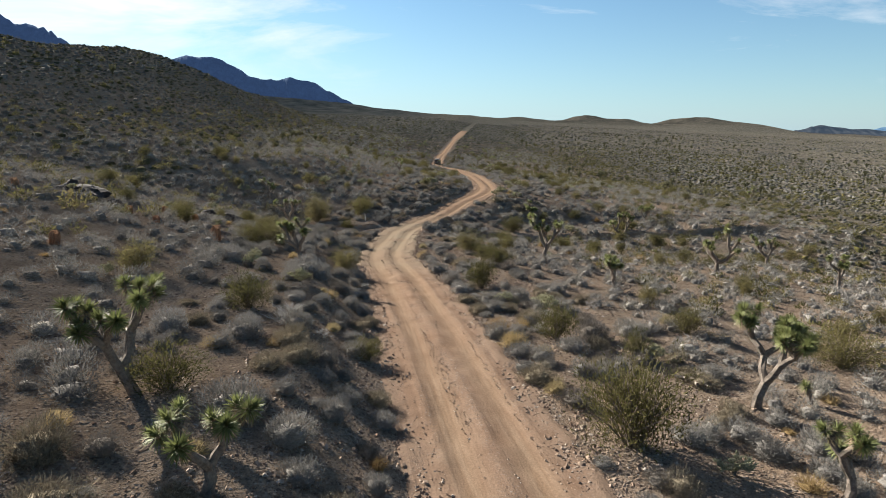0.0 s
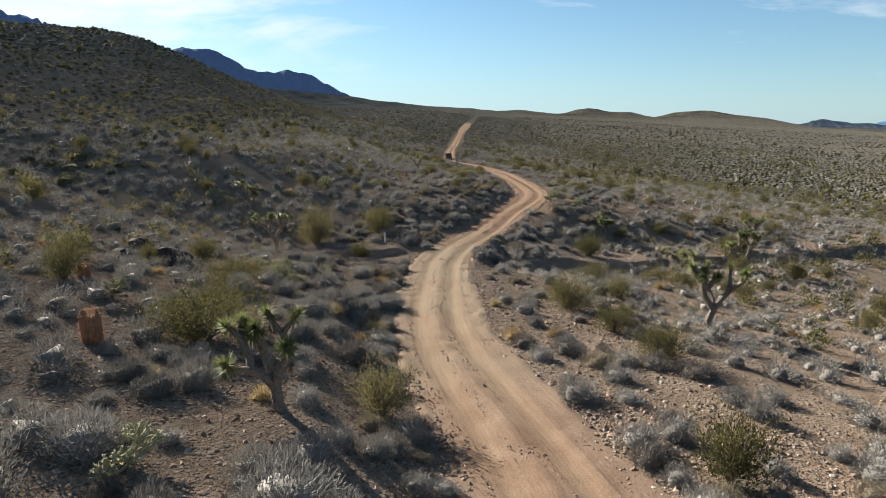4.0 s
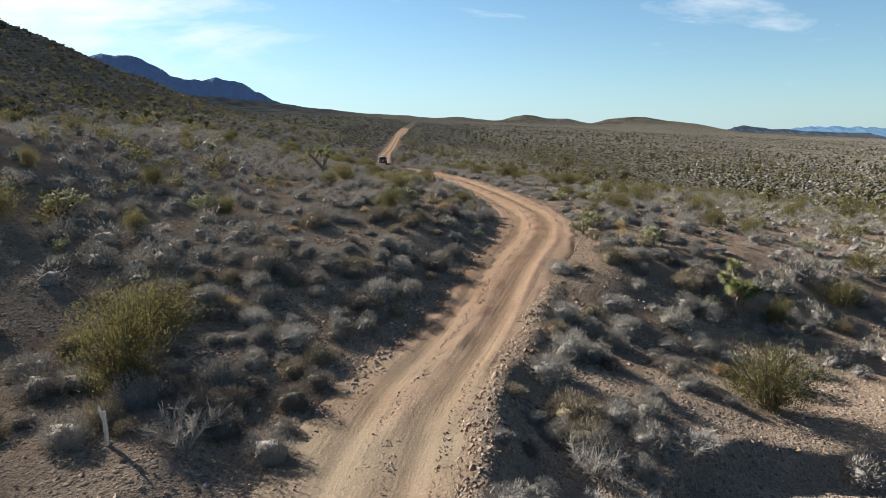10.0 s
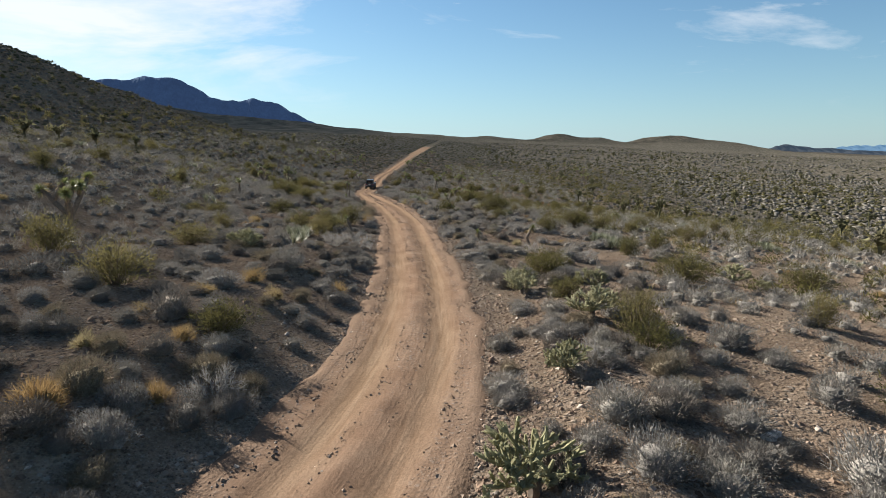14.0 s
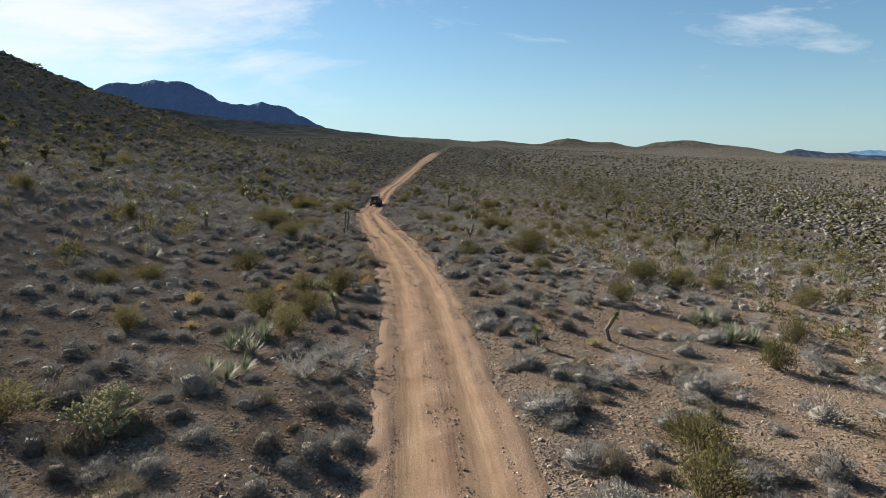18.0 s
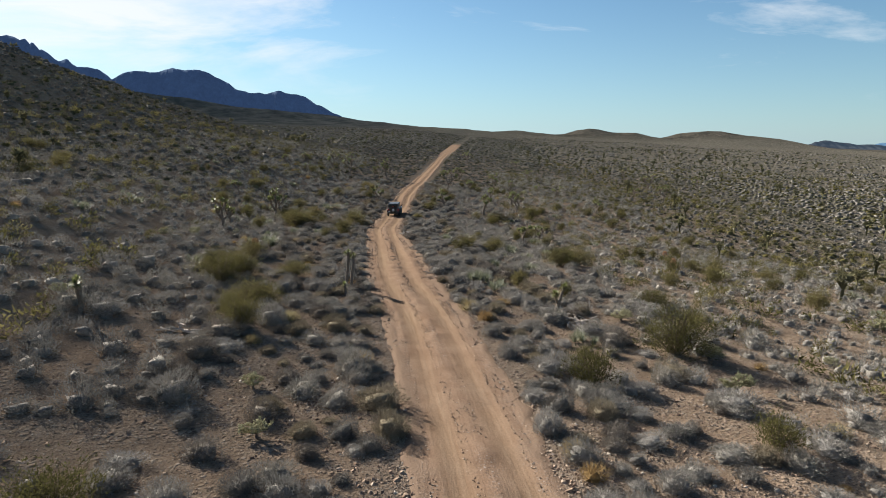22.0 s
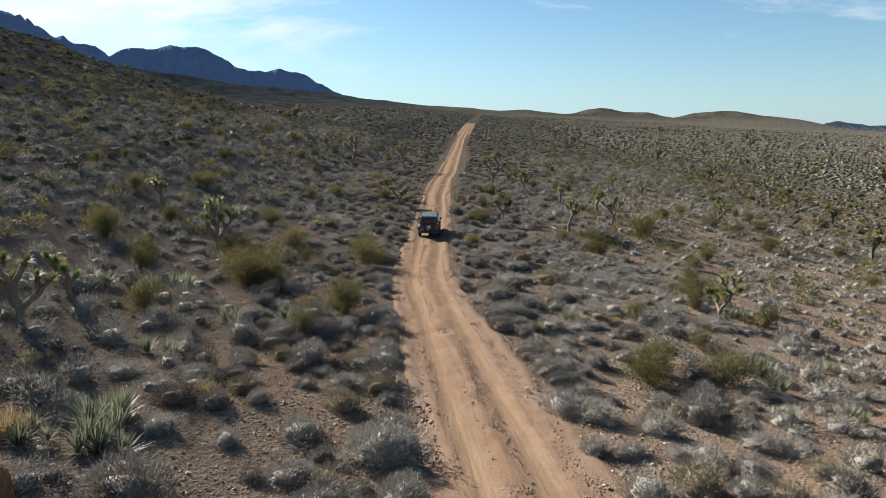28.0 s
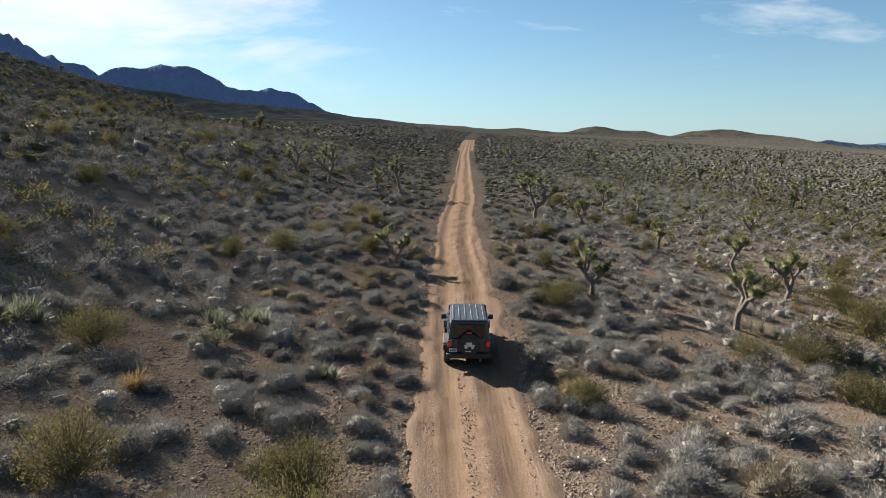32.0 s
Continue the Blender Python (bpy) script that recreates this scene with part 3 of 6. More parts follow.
# the dirt road: two worn wheel tracks, loose stones between and beside them
ys = np.concatenate([np.arange(-14, 235, 0.22), 235 + spread(1, 0.3, 70, 1.055)])
ys = ys[ys < 1120]
os_ = np.linspace(-2.75, 2.75, 52)
go, gy = np.meshgrid(os_, ys)
gap_ = 0.7 * smooth(320, 560, gy)          # keeps the far end clear of the coarser ground
lean = road_x(gy + 0.5) - road_x(gy - 0.5)
norm = np.sqrt(1 + lean * lean)
rx, ry = road_x(gy) + go / norm, gy - go * lean / norm
drift = 0.12 * np.sin(gy * 0.11) + 0.08 * np.sin(gy * 0.37 + 1)
track = np.exp(-((np.abs(go - drift) - 0.78) / 0.3) ** 2)
half = road_half(gy)
edge = np.abs(go) - half + 1.9 + 0.16 * bumps(rx, ry, 3.0) + 0.16 * bumps(rx, ry, 0.7)
rz = road_z(gy) - 0.06 * track + 0.035 * np.exp(-((go - drift) / 0.28) ** 2) * (1 + bumps(rx, ry, 0.8)) + 0.02 * bumps(rx, ry, 0.9) + 0.012 * bumps(rx, ry, 0.35)
rz = rz + 0.05 * np.exp(-((edge - 1.72) / 0.22) ** 2) * (0.6 + 0.8 * bumps(rx, ry, 1.3))
for side, tall in ((-1.28, 0.045), (1.22, 0.06), (0.05, 0.035)):          # gravel thrown up beside the wheels
    rz = rz + tall * np.exp(-((go - side - drift - 0.12 * bumps(rx, ry, 4.0)) / 0.13) ** 2) * np.clip(0.5 + bumps(rx + side, ry, 5.0), 0, 1.2) * (0.7 + 0.5 * bumps(rx, ry, 0.4))
blend = smooth(1.75, 2.25, edge)
rz = rz * (1 - blend) + (land(rx, ry) - 0.05) * blend + gap_
loose = np.clip(0.5 * smooth(52, 58, ry) * (1 - smooth(72, 82, ry)) + 0.85 * np.exp(-((go - drift) / 0.22) ** 2) * (0.6 + bumps(rx, ry, 3)) + smooth(1.1, 1.5, edge) * 0.95 + 0.8 * np.exp(-((np.abs(go - drift) - 1.25) / 0.14) ** 2) * np.clip(0.4 + bumps(rx, ry, 5.0), 0, 1) + 0.25 * (bumps(rx, ry, 1.4) - 0.2), 0, 1)
nx, ny = len(os_), len(ys)
a = (np.arange(ny - 1)[:, None] * nx + np.arange(nx - 1)[None, :]).reshape(-1)
road_me = grid_mesh("dirt_road", np.stack([rx, ry, rz], -1).reshape(-1, 3), np.stack([a, a + 1, a + nx + 1, a + nx], -1), ROAD, True)
verge = np.clip(smooth(1.2, 1.8, edge + 0.25 * bumps(rx, ry, 0.5)), 0, 1) * 0.8
road_me.attributes.new("verge", "FLOAT", "POINT").data.foreach_set("value", verge.ravel().astype(np.float32))
road_me.attributes.new("track", "FLOAT", "POINT").data.foreach_set("value", np.clip(np.exp(-((np.abs(go - drift) - 0.78) / 0.42) ** 2) * (0.7 + 0.35 * bumps(rx, ry, 2.5)), 0, 1).ravel().astype(np.float32))
road_me.attributes.new("lane", "FLOAT_VECTOR", "POINT").data.foreach_set("vector", np.stack([go, gy, 0 * gy], -1).ravel().astype(np.float32))
road_me.attributes.new("pale", "FLOAT", "POINT").data.foreach_set("value", np.clip(0.75 * smooth(30, 46, ry) * (1 - smooth(62, 74, ry)) * (0.8 + 0.4 * bumps(rx, ry, 2.0)), 0, 1).ravel().astype(np.float32))
road_me.attributes.new("loose", "FLOAT", "POINT").data.foreach_set("value", loose.ravel().astype(np.float32))
road = tagged(new("road", road_me), "orange-tan rutted dirt track with loose gravel", "road", kind="structure")

# far ranges, their blue distance haze painted in with the material
def range_mesh(name, x0, x1, y, depth, profile, mat, seed):
    """A mountain range seen from the plain: its height over its foot is profile(x)."""
    n, k = 260, 26
    us, vs = np.linspace(0, 1, n), np.linspace(0, 1, k)
    U, V = np.meshgrid(us, vs)
    X = x0 + (x1 - x0) * U
    Y = y + depth * (V - 0.5)
    top = profile(X) * 1.03
    ridge = 1 - np.abs(V - 0.5 - 0.05 * bumps(U * 1000 + seed, V * 0, 90)) * 2
    ribs = 1 - 0.30 * np.abs(bumps(U * 2600 + seed, V * 300, 60)) - 0.15 * np.abs(bumps(U * 6000 + seed, V * 600, 60))
    Z = top * np.clip(ridge, 0, 1) ** 0.8 * (ribs + (1 - ribs) * smooth(0.85, 1, ridge))
    a = (np.arange(k - 1)[:, None] * n + np.arange(n - 1)[None, :]).reshape(-1)
    return grid_mesh(name, np.stack([X, Y, Z - 30], -1).reshape(-1, 3), np.stack([a, a + 1, a + n + 1, a + n], -1), mat, True)


def crest(xs, zs, rough=1.0):
    return lambda x: np.interp(x, xs, zs) + 30 + rough * (7 * bumps(x, x * 0 + 3, 60) + 4 * bumps(x, x * 0 + 9, 25))


# second colour is the emission that imitates the veil of haze
HAZE_NEAR = backdrop_material("hazy_blue_mountain", (0.024, 0.033, 0.048), (0.006205, 0.0119, 0.02737))
HAZE_FAR = backdrop_material("hazy_pale_mountain", (0.02, 0.03, 0.04), (0.03094, 0.06247, 0.1041))
HAZE_MID = backdrop_material("hazy_grey_hill", (0.016, 0.017, 0.018), (0.01071, 0.01606, 0.0238))
RANGE_X = [-3000, -2569, -2380, -2193, -1969, -1799, -1597, -1432, -1300, -1139, -969, -870, -702, -619, -500, -350]
RANGE_Z = [780, 664, 596, 502, 417, 447, 464, 449, 395, 322, 336, 326, 262, 205, 145, 60]
MID_X = [1300, 1400, 1451, 1500, 1560, 1600, 1665, 1760, 1880, 2005, 2200]
MID_Z = [-40, -12, 6, 14, 30, 34, 25, 19, 12, 6, 0]
PALE_X = [2300, 2400, 2501, 2737, 2898, 3054, 3205, 3400, 3700]
PALE_Z = [-15, -5, 5, 22, 10, 44, 48, 42, 30]
tagged(new("mountain_range", range_mesh("mountain_range", -3000, -350, 3900, 1000, crest(RANGE_X, RANGE_Z), HAZE_NEAR, 11)), "dark blue hazy mountain range on the skyline", "mountain", kind="structure")
tagged(new("mountain_range", range_mesh("mountain_range", 2300, 3700, 4200, 500, crest(PALE_X, PALE_Z), HAZE_FAR, 23)), "distant mountain range in pale blue haze", "mountain", kind="structure")

tagged(new("mountain_range", range_mesh("mountain_range", 1300, 2200, 2600, 300, crest(MID_X, MID_Z, 0.35), HAZE_MID, 31)), "low hills in grey-blue haze at the far end of the plain", "mountain", kind="structure")

# ---- plants ----


def twig_ball(n, radius, height, twigs=0.45, leaf=0.05, seed=0, core=True, fine=0.3):
    """A rounded bush of fine twigs and small leaves; triangles as (m, 3, 3)."""
    r = np.random.RandomState(seed)
    a, e = r.rand(n) * 2 * np.pi, np.arcsin(r.rand(n) ** 0.8)
    d = np.stack([np.cos(a) * np.cos(e), np.sin(a) * np.cos(e), np.sin(e)], -1)
    lump = 1 + 0.22 * np.sin(3 * a + seed) * np.cos(e) + 0.15 * np.sin(5 * a + 2 * seed)
    shell = d * np.array([radius, radius, height]) * (lump * (0.72 + 0.38 * r.rand(n)))[:, None]
    k = int(n * twigs)
    side = np.cross(d, r.normal(size=(n, 3)))
    side /= np.linalg.norm(side, axis=1)[:, None] + 1e-6
    tri = np.empty((n, 3, 3))
    root = shell[:k] * (0.35 + 0.45 * r.rand(k))[:, None] + r.normal(size=(k, 3)) * 0.10 * radius
    w = leaf * fine
    tri[:k] = np.stack([root - side[:k] * w, root + side[:k] * w, shell[:k] * 1.05], 1)
    u = r.normal(size=(n - k, 3))
    u /= np.linalg.norm(u, axis=1)[:, None]
    s = leaf * (0.7 + 0.8 * r.rand(n - k))[:, None]
    c = shell[k:]
    tri[k:] = np.stack([c - side[k:] * s * 0.5, c + side[k:] * s * 0.5, c + (u + d[k:]) * s], 1)
    if core:
        m = 6
        t = np.arange(m) * 2 * np.pi / m
        rings = [np.stack([np.cos(t + 0.3 * k) * radius * q, np.sin(t + 0.3 * k) * radius * q, np.full(m, height * h)], -1) * (1 + 0.10 * r.normal(size=(m, 1))) for k, (q, h) in enumerate(((0.60, -0.1), (0.66, 0.3), (0.42, 0.58)))]
        top = np.array([0.0, 0.0, height * 0.7])
        f = []
        for i in range(m):
            j = (i + 1) % m
            for u, w_ in zip(rings, rings[1:]):
                f += [[u[i], u[j], w_[j]], [u[i], w_[j], w_[i]]]
            f.append([rings[2][i], rings[2][j], top])
        tri = np.concatenate([tri, np.array(f)])
    return tri


def fuzz(n, seed, width=0.012, core=5, squat=0.8, length=0.42, loose=0.5, open_=0.0, depth=0.45):
    """A rounded bush of hair-fine twigs round a small tangled heart; triangles as (m, 3, 3)."""
    r = np.random.RandomState(seed)
    lobes = [(r.rand() * 6.283, 0.2 + 0.8 * r.rand(), 0.14 + 0.2 * r.rand()) for _ in range(5)]

    def swell(a, e):
        s = 0.78 + 0 * a
        for la, le, k in lobes:
            s = s + k * np.exp(-((np.angle(np.exp(1j * (a - la)))) ** 2 * np.cos(e) ** 2 + (e - le) ** 2) / 0.22)
        return s
    a, e = r.rand(n) * 6.283, np.arcsin(np.clip(r.rand(n) * 1.04 - 0.04, -0.04, 1))
    d = np.stack([np.cos(a) * np.cos(e), np.sin(a) * np.cos(e), np.sin(e) * squat], -1)
    deep = depth + (0.95 - depth) * r.rand(n) ** 0.7 - open_ * r.rand(n)
    root = d * (swell(a, e) * deep)[:, None]
    way = d + np.array([0, 0, 0.25]) + loose * r.normal(size=(n, 3))
    way /= np.linalg.norm(way, axis=1)[:, None]
    tip = root + way * (length * (0.35 + 0.75 * r.rand(n)))[:, None]
    tip[:, 2] = np.maximum(tip[:, 2], 0.02)
    side = np.cross(way, r.normal(size=(n, 3)))
    side *= width * (0.6 + 0.8 * r.rand(n, 1)) / (np.linalg.norm(side, axis=1)[:, None] + 1e-6)
    tri = np.stack([root - side, root + side, tip], 1)
    if core:
        t = np.arange(core) * 2 * np.pi / core
        ring = [np.stack([np.cos(t + k) * q, np.sin(t + k) * q, np.full(core, h * squat)], -1) * (1 + 0.15 * r.normal(size=(core, 1))) for k, q, h in ((0, 0.45, -0.1), (0.5, 0.5, 0.25))]
        top = np.array([0.1 * r.normal(), 0.1 * r.normal(), 0.55 * squat])
        f = []
        for i in range(core):
            j = (i + 1) % core
            f += [[ring[0][i], ring[0][j], ring[1][j]], [ring[0][i], ring[1][j], ring[1][i]], [ring[1][i], ring[1][j], top]]
        tri = np.concatenate([tri, np.array(f)])
    return tri


def spray(branches, per, seed, squat=0.8, width=0.010):
    """A bare shrub: crooked branches from the root, each breaking up into fine twigs."""
    r = np.random.RandomState(seed)
    wood, fine = [], []
    for i in range(branches):
        a, e = 6.283 * (i + r.rand()) / branches * 3, 0.1 + 1.3 * r.rand()
        d = np.array([np.cos(a) * np.cos(e), np.sin(a) * np.cos(e), np.sin(e)])
        L = 0.62 + 0.3 * r.rand()
        p0 = np.array([0.08 * np.cos(a), 0.08 * np.sin(a), -0.03])
        p1 = d * L * 0.5 * [1, 1, squat] + 0.07 * r.normal(size=3)
        p2 = d * L * [1, 1, squat] + 0.08 * r.normal(size=3)
        wood += [stem_tris(p0, p1, width * 1.6, width * 1.2), stem_tris(p1, p2, width * 1.2, width * 0.6)]
        u = r.rand(per) ** 0.6
        q = np.where(u[:, None] < 0.5, p0 + (p1 - p0) * u[:, None] * 2, p1 + (p2 - p1) * (u[:, None] * 2 - 1))
        w = d + 0.25 * np.array([0, 0, 1]) + 0.75 * r.normal(size=(per, 3))
        w /= np.linalg.norm(w, axis=1)[:, None]
        tip = q + w * (0.16 + 0.24 * r.rand(per, 1))
        tip[:, 2] = np.maximum(tip[:, 2], 0.02)
        s = np.cross(w, r.normal(size=(per, 3)))
        s *= width * 0.75 / (np.linalg.norm(s, axis=1)[:, None] + 1e-6)
        fine.append(np.stack([q - s, q + s, tip], 1))
        q2 = q + (tip - q) * (0.3 + 0.5 * r.rand(per, 1))
        w2 = w + 0.8 * r.normal(size=(per, 3))
        t2 = q2 + w2 / np.linalg.norm(w2, axis=1)[:, None] * (0.08 + 0.12 * r.rand(per, 1))
        fine.append(np.stack([q2 - s * 0.8, q2 + s * 0.8, t2], 1))
    return np.concatenate(wood), np.concatenate(fine)


def mound(hairs, seed, rings=4, sides=8, size=0.74, rough=0.13, squat=0.8, length=0.26, width=0.03):
    """A rounded bush: a dense uneven tangle with twig ends standing out all over it. Points and faces."""
    r = np.random.RandomState(seed)
    lobes = [(r.rand() * 6.283, 0.1 + 1.0 * r.rand(), 0.15 + 0.36 * r.rand()) for _ in range(5)]

    def swell(a, e):
        s = 0.80 + 0 * a
        for la, le, k in lobes:
            s = s + k * np.exp(-((np.angle(np.exp(1j * (a - la)))) ** 2 * np.cos(e) ** 2 + (e - le) ** 2) / 0.25)
        return s
    V, F = [], []
    for k in range(rings):
        e = -0.1 + 1.3 * k / rings
        a = np.arange(sides) * 2 * np.pi / sides + 0.4 * k
        s = swell(a, e) * size * (1 + rough * r.normal(size=sides))
        V.append(np.stack([np.cos(a) * np.cos(e) * s, np.sin(a) * np.cos(e) * s, np.sin(e) * s * squat], -1))
    V.append(np.array([[0.05, 0, swell(np.array(0.0), 1.5) * size * squat * 0.95]]))
    for k in range(rings - 1):
        for i in range(sides):
            j = (i + 1) % sides
            p, q, u, w = k * sides + i, k * sides + j, (k + 1) * sides + i, (k + 1) * sides + j
            F += [[p, q, w], [p, w, u]]
    top = rings * sides
    F += [[(rings - 1) * sides + i, (rings - 1) * sides + (i + 1) % sides, top] for i in range(sides)]
    if hairs:
        a, e = r.rand(hairs) * 6.283, np.arcsin(np.clip(r.rand(hairs) ** 0.9, 0.02, 1))
        d = np.stack([np.cos(a) * np.cos(e), np.sin(a) * np.cos(e), np.sin(e) * squat], -1)
        c = d * (swell(a, e) * (0.52 + 0.40 * r.rand(hairs) ** 0.8))[:, None]
        way = 0.8 * d + np.array([0, 0, 0.35]) + 0.42 * r.normal(size=(hairs, 3))
        way /= np.linalg.norm(way, axis=1)[:, None]
        long_ = (length * (0.6 + 0.8 * r.rand(hairs)))[:, None]
        side = np.cross(way, r.normal(size=(hairs, 3)))
        side *= width * (0.6 + 0.8 * r.rand(hairs, 1)) / (np.linalg.norm(side, axis=1)[:, None] + 1e-6)
        bits = np.stack([c - way * long_ * 0.5 - side, c - way * long_ * 0.4 + side, c + way * long_ * 0.5], 1)
        bits[:, :, 2] = np.maximum(bits[:, :, 2], 0.01)
        V.append(bits.reshape(-1, 3))
        F = np.concatenate([np.array(F), top + 1 + np.arange(hairs * 3).reshape(-1, 3)])
    return np.concatenate(V), np.array(F)


def stem_tris(p, q, r0, r1, sides=3):
    """A tapered stem from p to q."""
    p, q = np.asarray(p, float), np.asarray(q, float)
    d = (q - p) / (np.linalg.norm(q - p) + 1e-9)
    s = np.cross(d, [0.3, 0.9, 0.2])
    s /= np.linalg.norm(s)
    t = np.cross(d, s)
    out = []
    for i in range(sides):
        a, b = 2 * np.pi * i / sides, 2 * np.pi * (i + 1) / sides
        va, vb = np.cos(a) * s + np.sin(a) * t, np.cos(b) * s + np.sin(b) * t
        out += [[p + va * r0, p + vb * r0, q + vb * r1], [p + va * r0, q + vb * r1, q + va * r1]]
    return np.array(out)


def creosote_tris(stems, leaves, radius, height, seed, leaf=0.05):
    """Open fan of woody stems; returns stem triangles and leaf triangles."""
    r = np.random.RandomState(seed)
    st, lf = [], []
    per = leaves // stems
    for i in range(stems):
        a = 2 * np.pi * (i + r.rand()) / stems
        out = radius * (0.2 + 0.8 * r.rand())
        top = height * (0.72 + 0.3 * r.rand()) * (1.05 - 0.55 * (out / radius) ** 2)
        p = np.array([0.06 * np.cos(a), 0.06 * np.sin(a), -0.05])
        m = np.array([out * 0.45 * np.cos(a), out * 0.45 * np.sin(a), top * 0.5])
        q = np.array([out * np.cos(a + 0.3 * r.normal()), out * np.sin(a + 0.3 * r.normal()), top])
        st += [stem_tris(p, m, 0.018, 0.012), stem_tris(m, q, 0.012, 0.004)]
        side = m + (q - m) * 0.4 + r.normal(size=3) * np.array([0.2, 0.2, 0.1]) * radius
        st.append(stem_tris(m, side, 0.01, 0.003))
        u = -0.45 + 1.5 * r.rand(per) ** 0.75
        knots = r.normal(size=(9, 3)) * np.array([0.2, 0.2, 0.15]) * radius
        c = m + (q - m) * u[:, None] + knots[np.clip(((u + 0.45) * 6).astype(int), 0, 8)] + r.normal(size=(per, 3)) * np.array([0.085, 0.085, 0.075]) * radius
        k = per // 3
        c[:k] = side + r.normal(size=(k, 3)) * 0.13 * radius
        k = per // 6
        c[-k:] = np.array([out * 0.6 * np.cos(a), out * 0.6 * np.sin(a), top * 0.3]) + r.normal(size=(k, 3)) * np.array([0.15, 0.15, 0.11]) * radius
        c[:, 2] = np.maximum(c[:, 2], 0.08)
        s = leaf * (0.6 + 0.9 * r.rand(per, 1))
        v, w = r.normal(size=(per, 3)), r.normal(size=(per, 3))
        v /= np.linalg.norm(v, axis=1)[:, None]
        w /= np.linalg.norm(w, axis=1)[:, None]
        w = 0.75 * w + (q - p) / np.linalg.norm(q - p)
        w /= np.linalg.norm(w, axis=1)[:, None]
        lf.append(np.stack([c - v * s * 0.36, c + v * s * 0.36, c + w * s * 2.0], 1))
    return np.concatenate(st), np.concatenate(lf)


def grass_tris(n, radius, height, seed, width=0.012):
    """A tuft of stiff stems."""
    r = np.random.RandomState(seed)
    a = r.rand(n) * 2 * np.pi
    lean_ = 0.15 + 0.85 * r.rand(n)
    b = np.stack([np.cos(a), np.sin(a), np.zeros(n)], -1)
    root = b * (radius * 0.35 * r.rand(n))[:, None]
    tip = root + b * (radius * lean_)[:, None] * 0.75
    tip[:, 2] = height * (0.6 + 0.45 * r.rand(n)) * np.sqrt(np.maximum(0.1, 1 - 0.55 * lean_**2))
    s = np.stack([-np.sin(a), np.cos(a), np.zeros(n)], -1) * width
    m = root * 0.45 + tip * 0.55
    m[:, 2] = tip[:, 2] * 0.66
    return np.concatenate([np.stack([root - s, root + s, m + s * 0.8], 1), np.stack([root - s, m + s * 0.8, m - s * 0.8], 1), np.stack([m - s * 0.8, m + s * 0.8, tip], 1)])


def sword_tris(n, length, seed, low=-0.2, width=0.035, droop=0.0):
    """A rosette of stiff pointed leaves, each folded along its middle."""
    r = np.random.RandomState(seed)
    out = []
    for i in range(n):
        a = i * 2.39996 + 0.2 * r.normal()
        e = low + (1.45 - low) * (i / n) ** 0.8 + 0.08 * r.normal()
        d = np.array([np.cos(a) * np.cos(e), np.sin(a) * np.cos(e), np.sin(e)])
        s = np.array([-np.sin(a), np.cos(a), 0.0])
        up_ = np.cross(d, s)
        L = length * (0.8 + 0.35 * r.rand())
        p, m, q = d * 0.05, d * L * 0.5 + up_ * 0.012, d * L - np.array([0, 0, droop * L])
        for k in (-1, 1):
            w = s * width * k
            out += [[p, p + w * 0.8, m + w], [p, m + w, m], [m, m + w, q]]
    return np.array(out)


def tri_mesh(name, tri, mat, tint=0.0):
    if isinstance(tri, tuple):
        return grid_mesh(name, tri[0], tri[1], mat, True, np.full(len(tri[0]), tint))
    t = tri.reshape(-1, 3)
    return grid_mesh(name, t, np.arange(len(t)).reshape(-1, 3), mat, False, np.full(len(t), tint))


def part(name, mesh, parent, label=""):
    ob = new(name, mesh)
    ob.parent = parent
    if label:
        ob["label"] = label
    return ob


def scatter_mesh(name, protos, places, mat):
    """Joins turned and scaled copies of the triangle sets into one mesh. places: x, y, z, size, height, turn, tint."""
    vs, ts, fs, count = [], [], [], 0
    which = np.arange(len(places)) % len(protos)
    for k, tri in enumerate(protos):
        p = places[which == k]
        if not len(p):
            continue
        v, f = tri if isinstance(tri, tuple) else (tri.reshape(-1, 3), np.arange(tri.shape[0] * 3).reshape(-1, 3))
        c, s = np.cos(p[:, 5])[:, None], np.sin(p[:, 5])[:, None]
        X = (v[None, :, 0] * c - v[None, :, 1] * s) * p[:, 3:4] + p[:, 0:1]
        Y = (v[None, :, 0] * s + v[None, :, 1] * c) * p[:, 3:4] + p[:, 1:2]
        Z = v[None, :, 2] * p[:, 4:5] + p[:, 2:3]
        vs.append(np.stack([X, Y, Z], -1).reshape(-1, 3))
        ts.append(np.repeat(p[:, 6], len(v)))
        fs.append((f[None] + (count + np.arange(len(p)) * len(v))[:, None, None]).reshape(-1, 3))
        count += len(p) * len(v)
    return grid_mesh(name, np.concatenate(vs), np.concatenate(fs), mat, isinstance(protos[0], tuple), np.concatenate(ts))


TAKEN = []                                   # x, y, radius of the plants set by hand


def clear_of(x, y, margin=0.0):
    ok = np.ones(len(x), bool)
    for tx, ty, tr in TAKEN:
        ok &= (x - tx) ** 2 + (y - ty) ** 2 > (tr + margin) ** 2
    return ok


def in_view(x, y):
    """The fan of ground that the walk looks over."""
    return (np.abs(x) < 24 + 0.85 * (y + 6)) & (y > 5)


